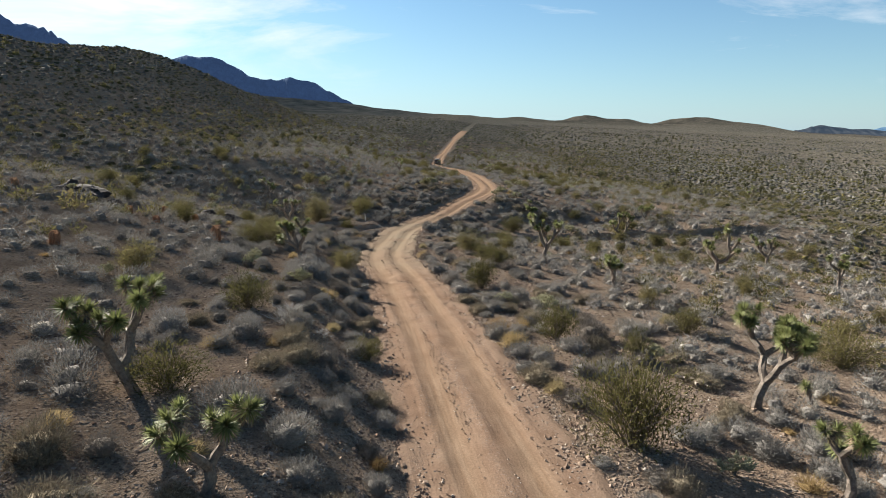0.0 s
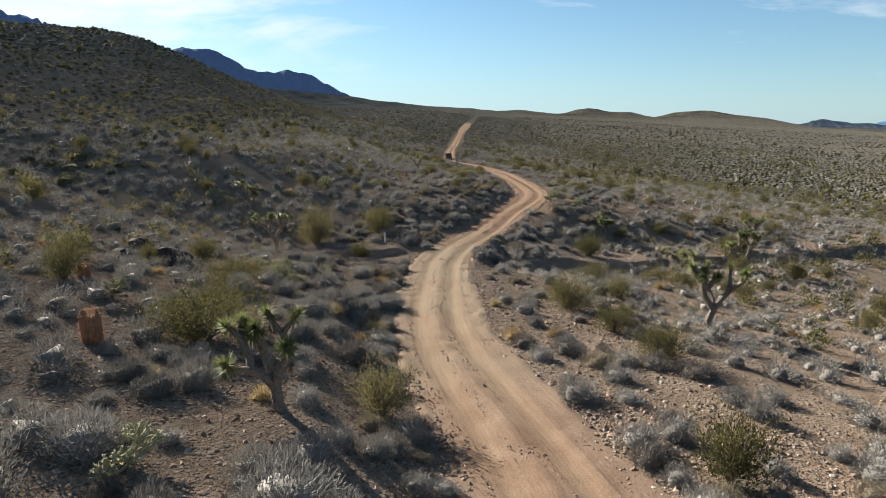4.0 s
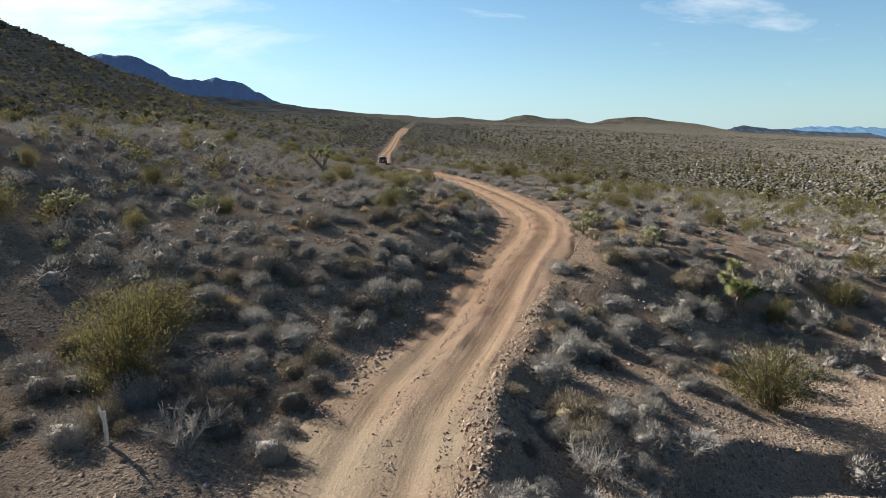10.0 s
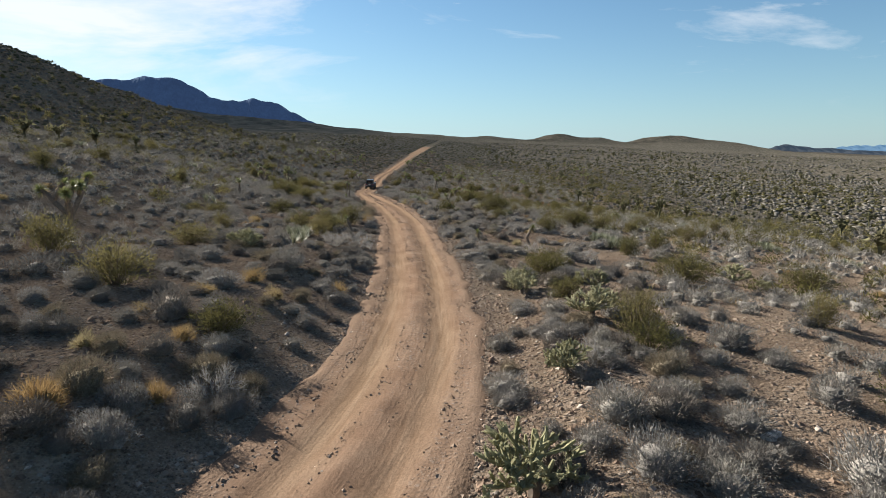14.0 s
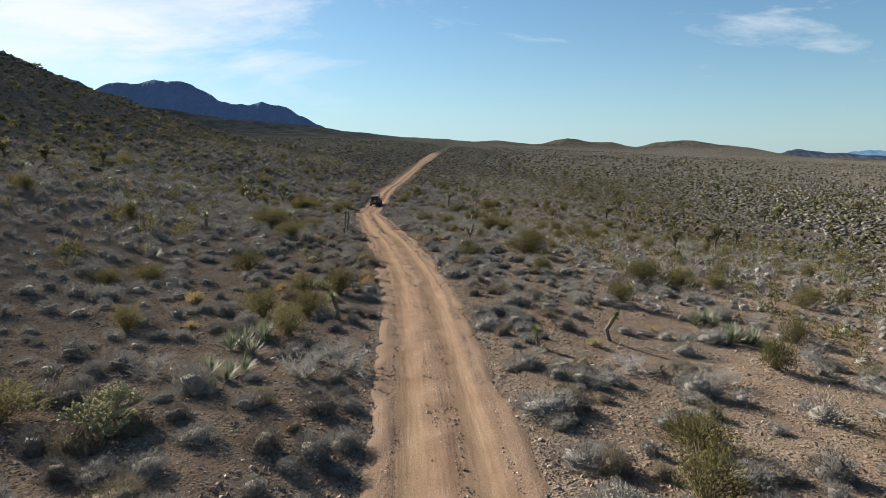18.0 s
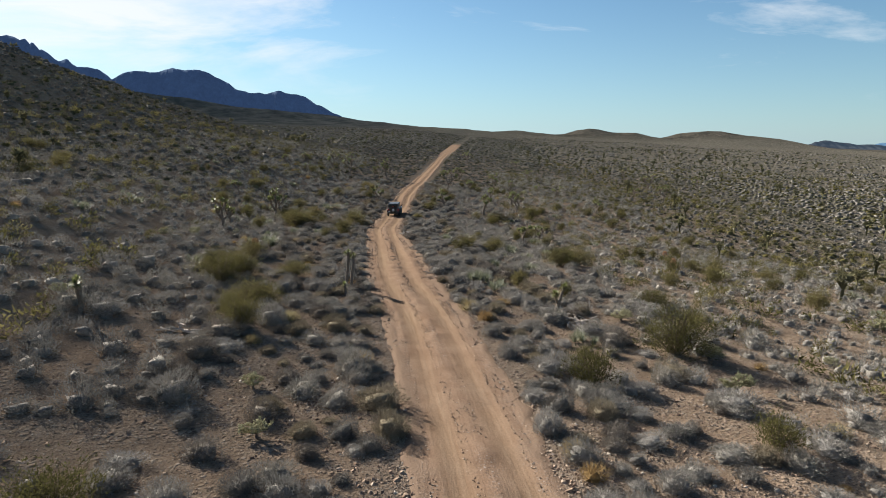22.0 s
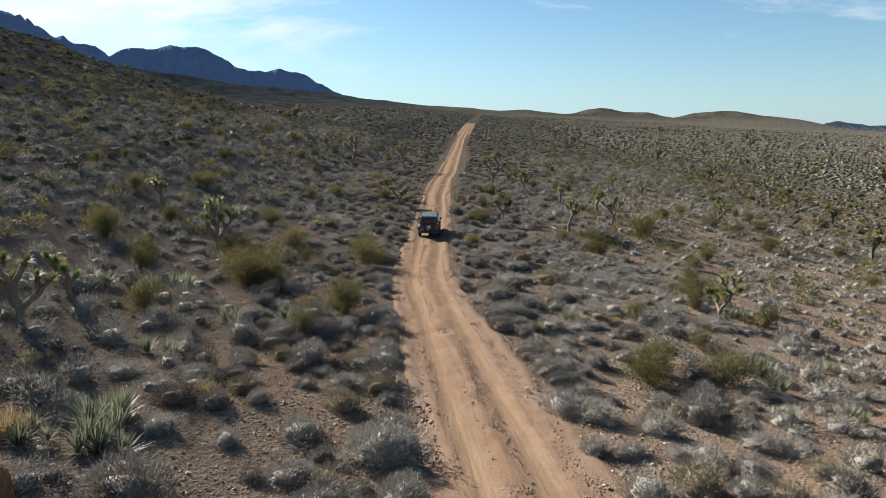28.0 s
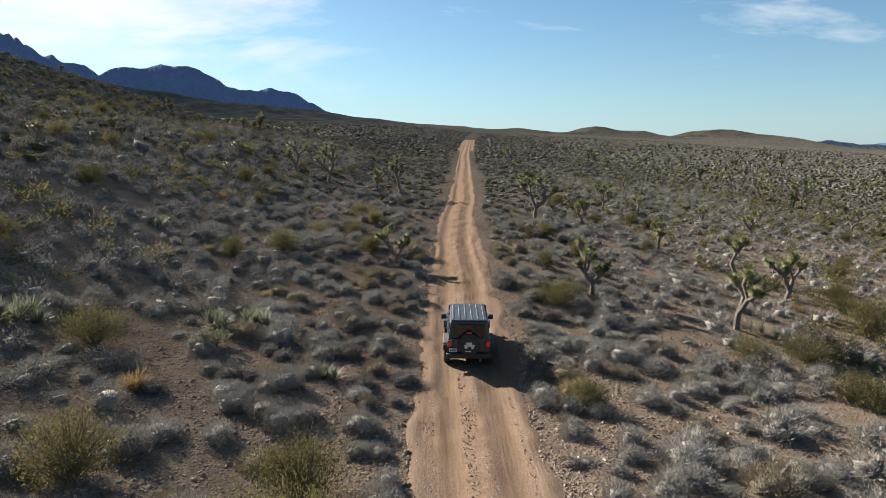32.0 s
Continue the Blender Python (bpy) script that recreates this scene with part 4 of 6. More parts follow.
def random_places(density, x0, x1, y0, y1, near, far, size, flat_, seed, edge=2.1):
    """Plants at random between near and far metres from the road; thinner on bare patches and in the wash."""
    r = np.random.RandomState(seed)
    n = int(density * (x1 - x0) * (y1 - y0))
    x, y = x0 + (x1 - x0) * r.rand(n), y0 + (y1 - y0) * r.rand(n)
    o = aside(x, y)
    d = np.abs(o)
    keep = (d > near) & (d < far) & (d > edge + 0.25 * r.rand(n)) & in_view(x, y)
    bed = wash_bed(x)
    keep &= ~((np.abs(y - bed + 1.5) < 3.6) & (o < -2) & (o > -10.5) & (r.rand(n) < 0.95)) & ~((np.abs(y - bed + 1.5) < 3.0) & (o < -10) & (r.rand(n) < 0.55)) & ~((np.abs(y - bed) < 1.5) & (o > 6) & (o < 13))
    keep &= ~((o > 1.9) & (o < 6.5) & (y > 33) & (y < 57.5) & (r.rand(n) < 0.72))            # the stony flat
    keep &= ~((y > 78) & (y < 124) & (d < 20) & (r.rand(n) < 0.14))                             # more open ground past the bend
    keep &= r.rand(n) < 1.05 + 0.45 * bumps(x, y, 6.0) + 0.2 * bumps(x, y, 23.0)
    x, y, o = x[keep], y[keep], o[keep]
    ok = clear_of(x, y)
    x, y = x[ok], y[ok]
    s = size * (0.54 + 0.70 * r.rand(len(x)) ** 1.3 + 0.42 * r.rand(len(x)) ** 4)
    s *= 1 - 0.14 * smooth(76, 84, y) * (1 - smooth(118, 130, y))
    return np.stack([x, y, land(x, y) + hills(x, y) - 0.02, s, s * flat_ * (0.74 + 0.5 * r.rand(len(x))), r.rand(len(x)) * 6.283, r.rand(len(x))], -1)


def apart(places, gap=0.8):
    """Drops plants that would grow into an earlier one."""
    cells, kept = {}, []
    for k, p in enumerate(places):
        i, j = int(p[0] // 2), int(p[1] // 2)
        free = True
        for a in (i - 1, i, i + 1):
            for b in (j - 1, j, j + 1):
                for x, y, s in cells.get((a, b), ()):
                    if (x - p[0]) ** 2 + (y - p[1]) ** 2 < (gap * (s + p[3])) ** 2:
                        free = False
                        break
                if not free:
                    break
            if not free:
                break
        if free:
            cells.setdefault((i, j), []).append((p[0], p[1], p[3]))
            kept.append(k)
    return places[kept]


GREY_FINE = [mound(1800, 20 + i, 4, 9, 0.55, 0.07, 1.0, 0.19, 0.0105) for i in range(6)]
GREY_NEAR = [mound(640, 110 + i, 3, 8, 0.46, 0.08, 1.0, 0.2, 0.0165) for i in range(8)]
GREY_MID = [mound(210, 30 + i, 3, 7, 0.44, 0.06, 1.0, 0.19, 0.025) for i in range(8)]
GREY_HILL = [mound(70, 90 + i, 3, 6, 0.50, 0.10, 1.0, 0.24, 0.034) for i in range(10)]
GREY_FAR = [mound(5, 50 + i, 2, 5, 0.72, 0.2, 0.8, 0.3, 0.07) for i in range(10)]
OLIVE_MID = [fuzz(110, 150 + i, 0.045, 0, 1.15, 0.3, 1.0, 0.3) for i in range(6)]
PALE = [spray(13, 44, 70 + i) for i in range(4)]


def one_by_one(name, meshes, places, label, category, group, feet=None):
    for i, p in enumerate(places):
        ob = new(name, None if feet else meshes[i % len(meshes)])
        if feet:
            part("twig_crown", meshes[i % len(meshes)], ob)
            part("woody_base", feet[i % len(feet)], ob, "dark woody stems")
        ob.location, ob.rotation_euler, ob.scale = p[:3], (0, 0, p[5]), (p[3], p[3], p[4])
        tagged(ob, label, category, group)



# ---- the vehicle on the road ----
def gloss(name, colour, rough=0.25, metal=0.0, coat=0.0):
    m, n, l, b = material(name, rough, metal, 0.5)
    t = noise_node(n, l, 6.0, 6, 0.7)
    dust = ramp(n, [(0.45, colour), (0.8, tuple(c * 0.8 + d * 0.2 for c, d in zip(colour, (0.30, 0.22, 0.15))))])
    l.new(t.outputs["Fac"], dust.inputs[0])
    l.new(dust.outputs[0], b.inputs["Base Color"])
    rr = ramp(n, [(0.4, (rough,) * 3), (0.8, (min(1, rough + 0.3),) * 3)])
    l.new(t.outputs["Fac"], rr.inputs[0])
    l.new(rr.outputs[0], b.inputs["Roughness"])
    b.inputs["Coat Weight"].default_value = coat
    return m


PAINT = gloss("dark_blue_paint", (0.018, 0.024, 0.04), 0.3, 0.0, 0.4)
ROOF = gloss("black_hardtop", (0.02, 0.024, 0.03), 0.34)
TRIM = gloss("black_plastic_trim", (0.018, 0.018, 0.018), 0.6)
RUBBER = gloss("dusty_tyre_rubber", (0.022, 0.021, 0.02), 0.85)
ALLOY = gloss("grey_alloy", (0.35, 0.35, 0.36), 0.35, 0.9)
GLASS = gloss("dark_tinted_glass", (0.006, 0.008, 0.01), 0.05)
RED = gloss("red_lens", (0.35, 0.012, 0.01), 0.2)
RED.node_tree.nodes["Principled BSDF"].inputs["Emission Color"].default_value = (1.0, 0.05, 0.03, 1)
RED.node_tree.nodes["Principled BSDF"].inputs["Emission Strength"].default_value = 0.02
WHITE = plain("pale_print", (0.55, 0.55, 0.53), 0.6)


def box(x0, x1, y0, y1, z0, z1, bevel=0.03, top=(1.0, 1.0), shift=0.0, segments=2):
    """A bevelled block; its top face is scaled by top and moved by shift along y."""
    bm = bmesh.new()
    bmesh.ops.create_cube(bm, size=1.0)
    for v in bm.verts:
        high = v.co.z > 0
        v.co = Vector(((x0 + x1) / 2 + v.co.x * (x1 - x0) * (top[0] if high else 1), (y0 + y1) / 2 + v.co.y * (y1 - y0) * (top[1] if high else 1) + (shift if high else 0), z1 if high else z0))
    if bevel:
        bmesh.ops.bevel(bm, geom=bm.edges[:], offset=bevel, segments=segments, affect="EDGES", profile=0.6)
    return bm


def lathe(profile, axis, sides=28):
    """A turned shape: profile of (radius, along), round the x or y axis."""
    bm = bmesh.new()
    rings = []
    for r, a in profile:
        ring = []
        for i in range(sides):
            t = 2 * math.pi * i / sides
            c, s = r * math.cos(t), r * math.sin(t)
            ring.append(bm.verts.new((a, c, s) if axis == "x" else (c, a, s)))
        rings.append(ring)
    for u, v in zip(rings, rings[1:]):
        for i in range(sides):
            bm.faces.new((u[i], u[(i + 1) % sides], v[(i + 1) % sides], v[i]))
    bm.faces.new(rings[0])
    bm.faces.new(rings[-1][::-1])
    bmesh.ops.recalc_face_normals(bm, faces=bm.faces[:])
    return bm


def merged(*parts):
    bm = bmesh.new()
    for p in parts:
        me = bpy.data.meshes.new("bit")
        p.to_mesh(me)
        p.free()
        bm.from_mesh(me)
        bpy.data.meshes.remove(me)
    return bm


def solid(name, bm, mat, parent, label="", at=None, smooth_=False):
    me = bpy.data.meshes.new(name)
    bm.to_mesh(me)
    bm.free()
    me.materials.append(mat)
    if smooth_:
        me.polygons.foreach_set("use_smooth", np.ones(len(me.polygons), bool))
    ob = part(name, me, parent, label)
    if at:
        ob.location = at
    return ob


car = new("off_road_vehicle")
CAR_Y = 195.4
CAR_X = float(road_x(CAR_Y)) + 0.05
z_back, z_front = float(road_z(CAR_Y - 1.2)), float(road_z(CAR_Y + 1.2))
car.location = (CAR_X, CAR_Y, (z_back + z_front) / 2 - 0.035)
car.rotation_euler = (math.atan2(z_front - z_back, 2.4), 0, -math.atan2(float(road_x(CAR_Y + 2) - road_x(CAR_Y - 2)), 4))
tagged(car, "dark blue two-door off-road vehicle with black hardtop on the dirt road", "car")
body = solid("body", merged(box(-0.77, 0.77, -1.86, 0.62, 0.52, 1.13, 0.05), box(-0.70, 0.70, 0.5, 0.75, 0.6, 1.12, 0.03)), PAINT, car)
solid("chassis", merged(box(-0.42, 0.42, -1.7, 1.7, 0.36, 0.52, 0.02), box(-0.62, 0.62, -1.28, -1.14, 0.34, 0.46, 0.02), box(-0.62, 0.62, 1.14, 1.28, 0.34, 0.46, 0.02)), TRIM, car, "dark underbody and axles")
solid("bonnet", box(-0.62, 0.62, 0.68, 1.78, 0.78, 1.10, 0.06, (0.92, 0.98)), PAINT, car)
solid("grille", box(-0.60, 0.60, 1.76, 1.84, 0.62, 1.06, 0.03), PAINT, car)
top = solid("hardtop", box(-0.74, 0.74, -1.84, 0.28, 1.12, 1.76, 0.06, (0.90, 0.95), 0.02), ROOF, car, "black hardtop")
panel = solid("roof_panel", box(-0.64, 0.64, -1.74, 0.26, 1.755, 1.795, 0.015), ROOF, car, "ribbed black roof panel")
for i in range(6):
    solid("roof_rib", box(-0.555 + i * 0.222 - 0.03, -0.555 + i * 0.222 + 0.03, -1.62, 0.16, 1.79, 1.808, 0.008, segments=1), ROOF, panel)
solid("windscreen", box(-0.68, 0.68, 0.36, 0.40, 1.13, 1.70, 0.01, (0.92, 1.0), -0.14), GLASS, car, "dark glass windscreen")
solid("windscreen_frame", merged(box(-0.72, 0.72, 0.33, 0.43, 1.10, 1.16, 0.015), box(-0.68, 0.68, 0.19, 0.29, 1.70, 1.76, 0.015), box(-0.73, -0.67, 0.33, 0.43, 1.12, 1.74, 0.015, (1, 1), -0.14), box(0.67, 0.73, 0.33, 0.43, 1.12, 1.74, 0.015, (1, 1), -0.14)), PAINT, car)
solid("rear_window", box(-0.56, 0.56, -1.868, -1.80, 1.20, 1.66, 0.02, (0.93, 1.0), 0.028), GLASS, car, "dark tinted rear window")
solid("tailgate", box(-0.56, 0.56, -1.885, -1.83, 0.60, 1.11, 0.025), PAINT, car)
for s in (-1, 1):
    x0, x1 = sorted((s * 0.70, s * 0.752))
    solid("side_window", box(x0, x1, -1.62, -0.62, 1.20, 1.62, 0.02, (1, 0.94)), GLASS, car, "dark tinted side window").location.x = -s * 0.012
    x0, x1 = sorted((s * 0.75, s * 0.79))
    door = solid("door", box(x0, x1, -0.52, 0.46, 0.60, 1.13, 0.02), PAINT, car)
    x0, x1 = sorted((s * 0.70, s * 0.745))
    solid("door_window", box(x0, x1, -0.48, 0.30, 1.16, 1.64, 0.02, (1, 0.9)), GLASS, door, "dark door glass").location.x = -s * 0.008
    x0, x1 = sorted((s * 0.785, s * 0.81))
    solid("door_handle", box(x0, x1, -0.42, -0.26, 0.98, 1.02, 0.008), TRIM, door)
    x0, x1 = sorted((s * 0.82, s * 1.02))
    mirror = solid("wing_mirror", merged(box(x0, x1, 0.30, 0.40, 1.14, 1.34, 0.03), box(*sorted((s * 0.74, s * 0.86)), 0.33, 0.38, 1.16, 1.20, 0.01)), TRIM, car)
    x0, x1 = sorted((s * 0.60, s * 0.775))
    lamp = solid("tail_light", box(x0, x1, -1.93, -1.84, 0.84, 1.08, 0.02), TRIM, car)
    x0, x1 = sorted((s * 0.62, s * 0.765))
    solid("lens", box(x0, x1, -1.945, -1.90, 0.87, 1.06, 0.012), RED, lamp, "red lens")
    solid("headlight", lathe([(0.09, 1.80), (0.09, 1.85), (0.05, 1.87)], "y", 18), ALLOY, car).location = (s * 0.43, 0, 0.88)
    for y0, front in ((-1.21, False), (1.21, True)):
        # flare: an arch of short blocks over the wheel
        arch = [box(*sorted((s * 0.70, s * 0.935)), y0 - 0.52, y0 + 0.52, 0.86, 0.94, 0.03), box(*sorted((s * 0.72, s * 0.93)), y0 - 0.60, y0 - 0.46, 0.66, 0.90, 0.03), box(*sorted((s * 0.72, s * 0.93)), y0 + 0.46, y0 + 0.60, 0.66, 0.90, 0.03)]
        solid("wheel_flare", merged(*arch), TRIM if not front else PAINT, car)
        wheel = new("wheel")
        wheel.parent, wheel.location = car, (s * 0.78, y0, 0.40)
        solid("tyre", lathe([(0.24, -0.12), (0.36, -0.125), (0.395, -0.10), (0.40, 0.0), (0.395, 0.10), (0.36, 0.125), (0.24, 0.12)], "x", 30), RUBBER, wheel, "black dusty tyre")
        rim = solid("rim", lathe([(0.245, -0.07), (0.245, 0.07), (0.20, 0.075), (0.06, 0.09), (0.05, 0.11)] if s > 0 else [(0.245, 0.07), (0.245, -0.07), (0.20, -0.075), (0.06, -0.09), (0.05, -0.11)], "x", 20), ALLOY, wheel, "grey alloy rim")
bumper = solid("rear_bumper", box(-0.82, 0.82, -2.04, -1.84, 0.44, 0.62, 0.035), TRIM, car)
solid("front_bumper", box(-0.82, 0.82, 1.84, 2.04, 0.46, 0.64, 0.035), TRIM, car)
plate = solid("number_plate", box(-0.72, -0.44, -1.955, -1.93, 0.66, 0.80, 0.005), WHITE, car, "pale plate with dark bars")
for i in range(3):
    solid("bar", box(-0.69 + i * 0.08, -0.64 + i * 0.08, -1.96, -1.953, 0.70, 0.76, 0), TRIM, plate)
solid("exhaust_pipe", lathe([(0.03, -2.02), (0.032, -1.5), (0.03, -1.2)], "y", 12), ALLOY, car).location = (0.42, 0, 0.36)
spare = new("spare_wheel")
spare.parent, spare.location = car, (0.0, -2.02, 0.98)
solid("tyre", lathe([(0.26, -0.12), (0.36, -0.12), (0.39, -0.09), (0.395, 0.0), (0.39, 0.09), (0.36, 0.12), (0.26, 0.12)], "y", 32), RUBBER, spare, "black spare tyre")
cover = solid("cover", lathe([(0.30, -0.10), (0.33, -0.128), (0.28, -0.142), (0.02, -0.146)], "y", 32), TRIM, spare, "black spare wheel cover with a pale print")
# the pale print on the cover: plain blocks and rings
for x0, x1, z0, z1 in ((-0.17, 0.19, -0.03, 0.05), (-0.10, 0.10, 0.05, 0.13), (-0.13, 0.06, -0.22, -0.18)):
    solid("print_mark", box(x0, x1, -0.154, -0.146, z0, z1, 0.003, segments=1), WHITE, spare)
for x in (-0.11, 0.12):
    solid("print_mark", lathe([(0.055, -0.146), (0.055, -0.155), (0.01, -0.155)], "y", 14), WHITE, spare).location = (x, 0, -0.06)
solid("brake_light", box(-0.09, 0.09, -2.09, -1.99, 1.40, 1.44, 0.008), RED, car, "red high-level brake light")
solid("light_bracket", box(-0.03, 0.03, -2.02, -1.86, 1.30, 1.41, 0.01), TRIM, car)
solid("aerial", lathe([(0.006, 1.10), (0.004, 1.6)], "y", 6), TRIM, car).matrix_basis = Matrix.Translation((0.66, 0.8, 0.0)) @ Matrix.Rotation(radians(90), 4, "X")

# ---- plants that stand out, each in its place ----
def tube(points, radii, sides=8):
    """A bent tapered limb through the points; quads as triangles."""
    tri = []
    rings = []
    for i, (p, r) in enumerate(zip(points, radii)):
        p = np.asarray(p, float)
        d = np.asarray(points[min(i + 1, len(points) - 1)], float) - np.asarray(points[max(i - 1, 0)], float)
        d /= np.linalg.norm(d) + 1e-9
        s = np.cross(d, [0.2, 0.95, 0.1])
        s /= np.linalg.norm(s)
        t = np.cross(d, s)
        a = np.arange(sides) * 2 * np.pi / sides
        rings.append(p + (np.cos(a)[:, None] * s + np.sin(a)[:, None] * t) * (r * (1 + 0.10 * np.sin(a * 3 + i * 2.1)))[:, None])
    for u, v in zip(rings, rings[1:]):
        for i in range(sides):
            j = (i + 1) % sides
            tri += [[u[i], u[j], v[j]], [u[i], v[j], v[i]]]
    return np.array(tri)


ROSETTES = [tri_mesh("leaf_rosette", sword_tris(120, 0.27, 200 + i, -0.75, 0.0125), YUCCA_LEAF) for i in range(3)]
SKIRTS = [tri_mesh("dead_leaf_skirt", sword_tris(44, 0.26, 210 + i, -1.35, 0.015, 0.25), DEAD_LEAF) for i in range(2)]


def joshua_tree(x, y, height, heads, seed, label):
    """A branched tree yucca: shaggy trunk and limbs, a rosette of stiff leaves on each limb's end."""
    r = np.random.RandomState(seed)
    tree = new("joshua_tree")
    tree.location = (x, y, float(land(x, y)) - 0.05)
    tagged(tree, label, "joshua tree", "joshua trees")
    segments, tips = [], []

    def grow(p, d, long_, thick, n):
        """One limb with n heads to bear; it forks until each end bears one."""
        bend = d + 0.18 * r.normal(size=3) + [0, 0, 0.12]
        q = p + bend / np.linalg.norm(bend) * long_
        m = (p + q) / 2 + 0.05 * long_ * r.normal(size=3)
        segments.append(([p, m, q], [thick, thick * 0.92, thick * 0.84]))
        if n <= 1:
            tips.append((q, q - m))
            return
        k = min(n, 2 if r.rand() < 0.6 else 3)
        share = np.full(k, n // k)
        share[:n % k] += 1
        turn_ = r.rand() * 6.283
        for c in range(k):
            a = turn_ + 6.283 * c / k + 0.4 * r.normal()
            out = 0.55 + 0.5 * r.rand()
            v = d / np.linalg.norm(d) * 0.75 + np.array([np.cos(a) * out, np.sin(a) * out, 0.25 + 0.3 * r.rand()])
            grow(q - v * 0.02, v, long_ * (0.5 + 0.45 * r.rand()) * (1.55 if n == heads else 1.0), thick * 0.8, int(share[c]))

    heads = int(heads * 1.7) if heads > 2 else heads
    lean_ = np.array([0.12 * r.normal(), 0.12 * r.normal(), 1.0])
    grow(np.zeros(3), lean_, 1.0, 0.12, heads)
    scale_ = (height - 0.12) / max(p[2] for p, _ in tips)
    wide = min(scale_, 0.54 * height / (0.2 + max(np.hypot(p[0], p[1]) for p, _ in tips)))
    fit = np.array([wide, wide, scale_])
    thick = (0.055 + 0.034 * height) / 0.12
    limbs = [tube([q * fit for q in pts], [max(0.045, k * thick) for k in radii], 7) for pts, radii in segments]
    tips = [(p * fit, d * fit) for p, d in tips]
    part("trunk", tri_mesh("trunk", np.concatenate(limbs), BARK), tree)
    size = 0.92 + 0.09 * height if heads > 1 else 0.8 + 0.2 * height
    for i, (p, d) in enumerate(tips):
        turn_ = Vector(d / np.linalg.norm(d)).to_track_quat("Z", "Y").to_euler()
        head = part("leaf_rosette", ROSETTES[i % 3], tree, "green rosette of stiff leaves" if i == 0 else "")
        head.location, head.rotation_euler, head.scale = p, turn_, (size,) * 3
        skirt = part("dead_leaf_skirt", SKIRTS[i % 2], tree)
        skirt.location, skirt.rotation_euler, skirt.scale = p - d / np.linalg.norm(d) * 0.1, turn_, (size * 0.95,) * 3
    TAKEN.append((x, y, 0.35))
    return tree


# place and height, number of leafy heads
JOSHUA_A = [(-6.9, 12.7, 2.5, 8), (-4.1, 9.4, 1.7, 5), (9.4, 16.9, 2.9, 13), (9, 12.1, 1.8, 5), (7.7, 44.7, 3.5, 7), (9.9, 33.4, 2, 6), (21.7, 46.8, 4.2, 7), (19.9, 66.8, 3.3, 8), (31.9, 58.2, 3.1, 6), (30.9, 45.6, 2.9, 8), (10.8, 73.5, 2.2, 15), (-7.5, 31.4, 2.3, 6), (25.6, 75.9, 2.5, 7), (-15.8, 61.2, 2.8, 5), (-20, 69.4, 2.4, 6), (65.6, 128.1, 2.5, 5), (-7.1, 99.1, 2.5, 4), (-9.9, 132.7, 1.5, 2), (17.2, 211.7, 2.8, 6)]
JOSHUA_B = [(10, 138.8, 1.7, 2), (-15, 181, 3.4, 9), (-14.8, 162.9, 2.7, 5), (13.6, 173.6, 2, 6), (16, 177.6, 1.8, 3), (11.3, 200, 3.2, 7), (16.8, 205.4, 3, 6), (5.4, 203.9, 2.9, 8), (-15.5, 166.7, 2, 3), (-21.9, 189.2, 1.9, 5), (-6.5, 240.8, 4.5, 11), (-14.6, 241.1, 4.3, 9), (-18.1, 240.5, 3.6, 7), (-5.3, 208, 2.4, 6), (6.4, 227.8, 4.0, 8), (16.6, 241.5, 3.1, 9), (-20.5, 224.6, 1.7, 2), (-25.1, 227.4, 1.5, 4)]
JOSHUA_C = [(20.1, 239.4, 2.1, 4), (11, 228, 2.4, 6), (64.2, 280.8, 4.5, 9), (81.4, 287.4, 3.4, 6), (56.9, 249, 4.0, 8), (32.1, 214.2, 2.9, 6), (25.2, 234.5, 2.1, 4), (28.5, 231.3, 2.6, 5), (9.2, 250.4, 2.8, 8), (29.6, 304.8, 3.2, 7), (14.5, 313, 4.0, 9), (28, 269.7, 2.9, 6), (67.4, 313, 3.9, 7), (47.6, 243.7, 2.9, 5), (13.6, 216.9, 2.4, 5), (-9.3, 242.1, 2.5, 6), (-22.9, 237.3, 2.1, 5), (-31.9, 217.9, 1.5, 3)]
for i, (x, y, h, n) in enumerate(JOSHUA_A + JOSHUA_B + JOSHUA_C):
    joshua_tree(x, y, h, n, 300 + i, "branching joshua tree with spiky green heads" if n > 4 else "small few-headed joshua tree among scrub")
for i, (x, y, h) in enumerate([(11.5, 17.6, 0.7), (2.7, 111.5, 1.1), (13.4, 110.1, 1.2), (10.2, 107.9, 0.7)]):
    joshua_tree(x, y, h, 1, 400 + i, "young single-trunk joshua tree with one green head")
# two bare trunks side by side at the road's edge, a small head on each
twin = new("joshua_tree")
twin.location = (-0.9, 143.6, float(land(-0.9, 143.6)) - 0.05)
tagged(twin, "slender joshua tree with two tall bare trunks", "joshua tree", "joshua trees")
for i, (a, b, h) in enumerate(((-0.12, 0.02, 2.15), (0.14, 0.30, 1.95))):
    part("trunk", tri_mesh("trunk", tube([[a, 0, 0], [a * 0.8 + b * 0.2, 0.03, h * 0.4], [b, -0.02, h * 0.75], [b, 0, h]], [0.095, 0.08, 0.075, 0.07], 8), BARK), twin)
    for k, (dx, dz) in enumerate(((0.0, 0.0), (-0.14, -0.1))):
        head = part("leaf_rosette", ROSETTES[(i + k) % 3], twin)
        head.location, head.rotation_euler, head.scale = (b + dx, 0.06 * k, h + dz), (0.1, 0.2 * i - 0.5 * k, i), (0.8,) * 3
TAKEN.append((-0.9, 143.6, 0.5))
joshua_tree(-0.7, 141.1, 0.75, 1, 480, "young single-trunk joshua tree with one green head")
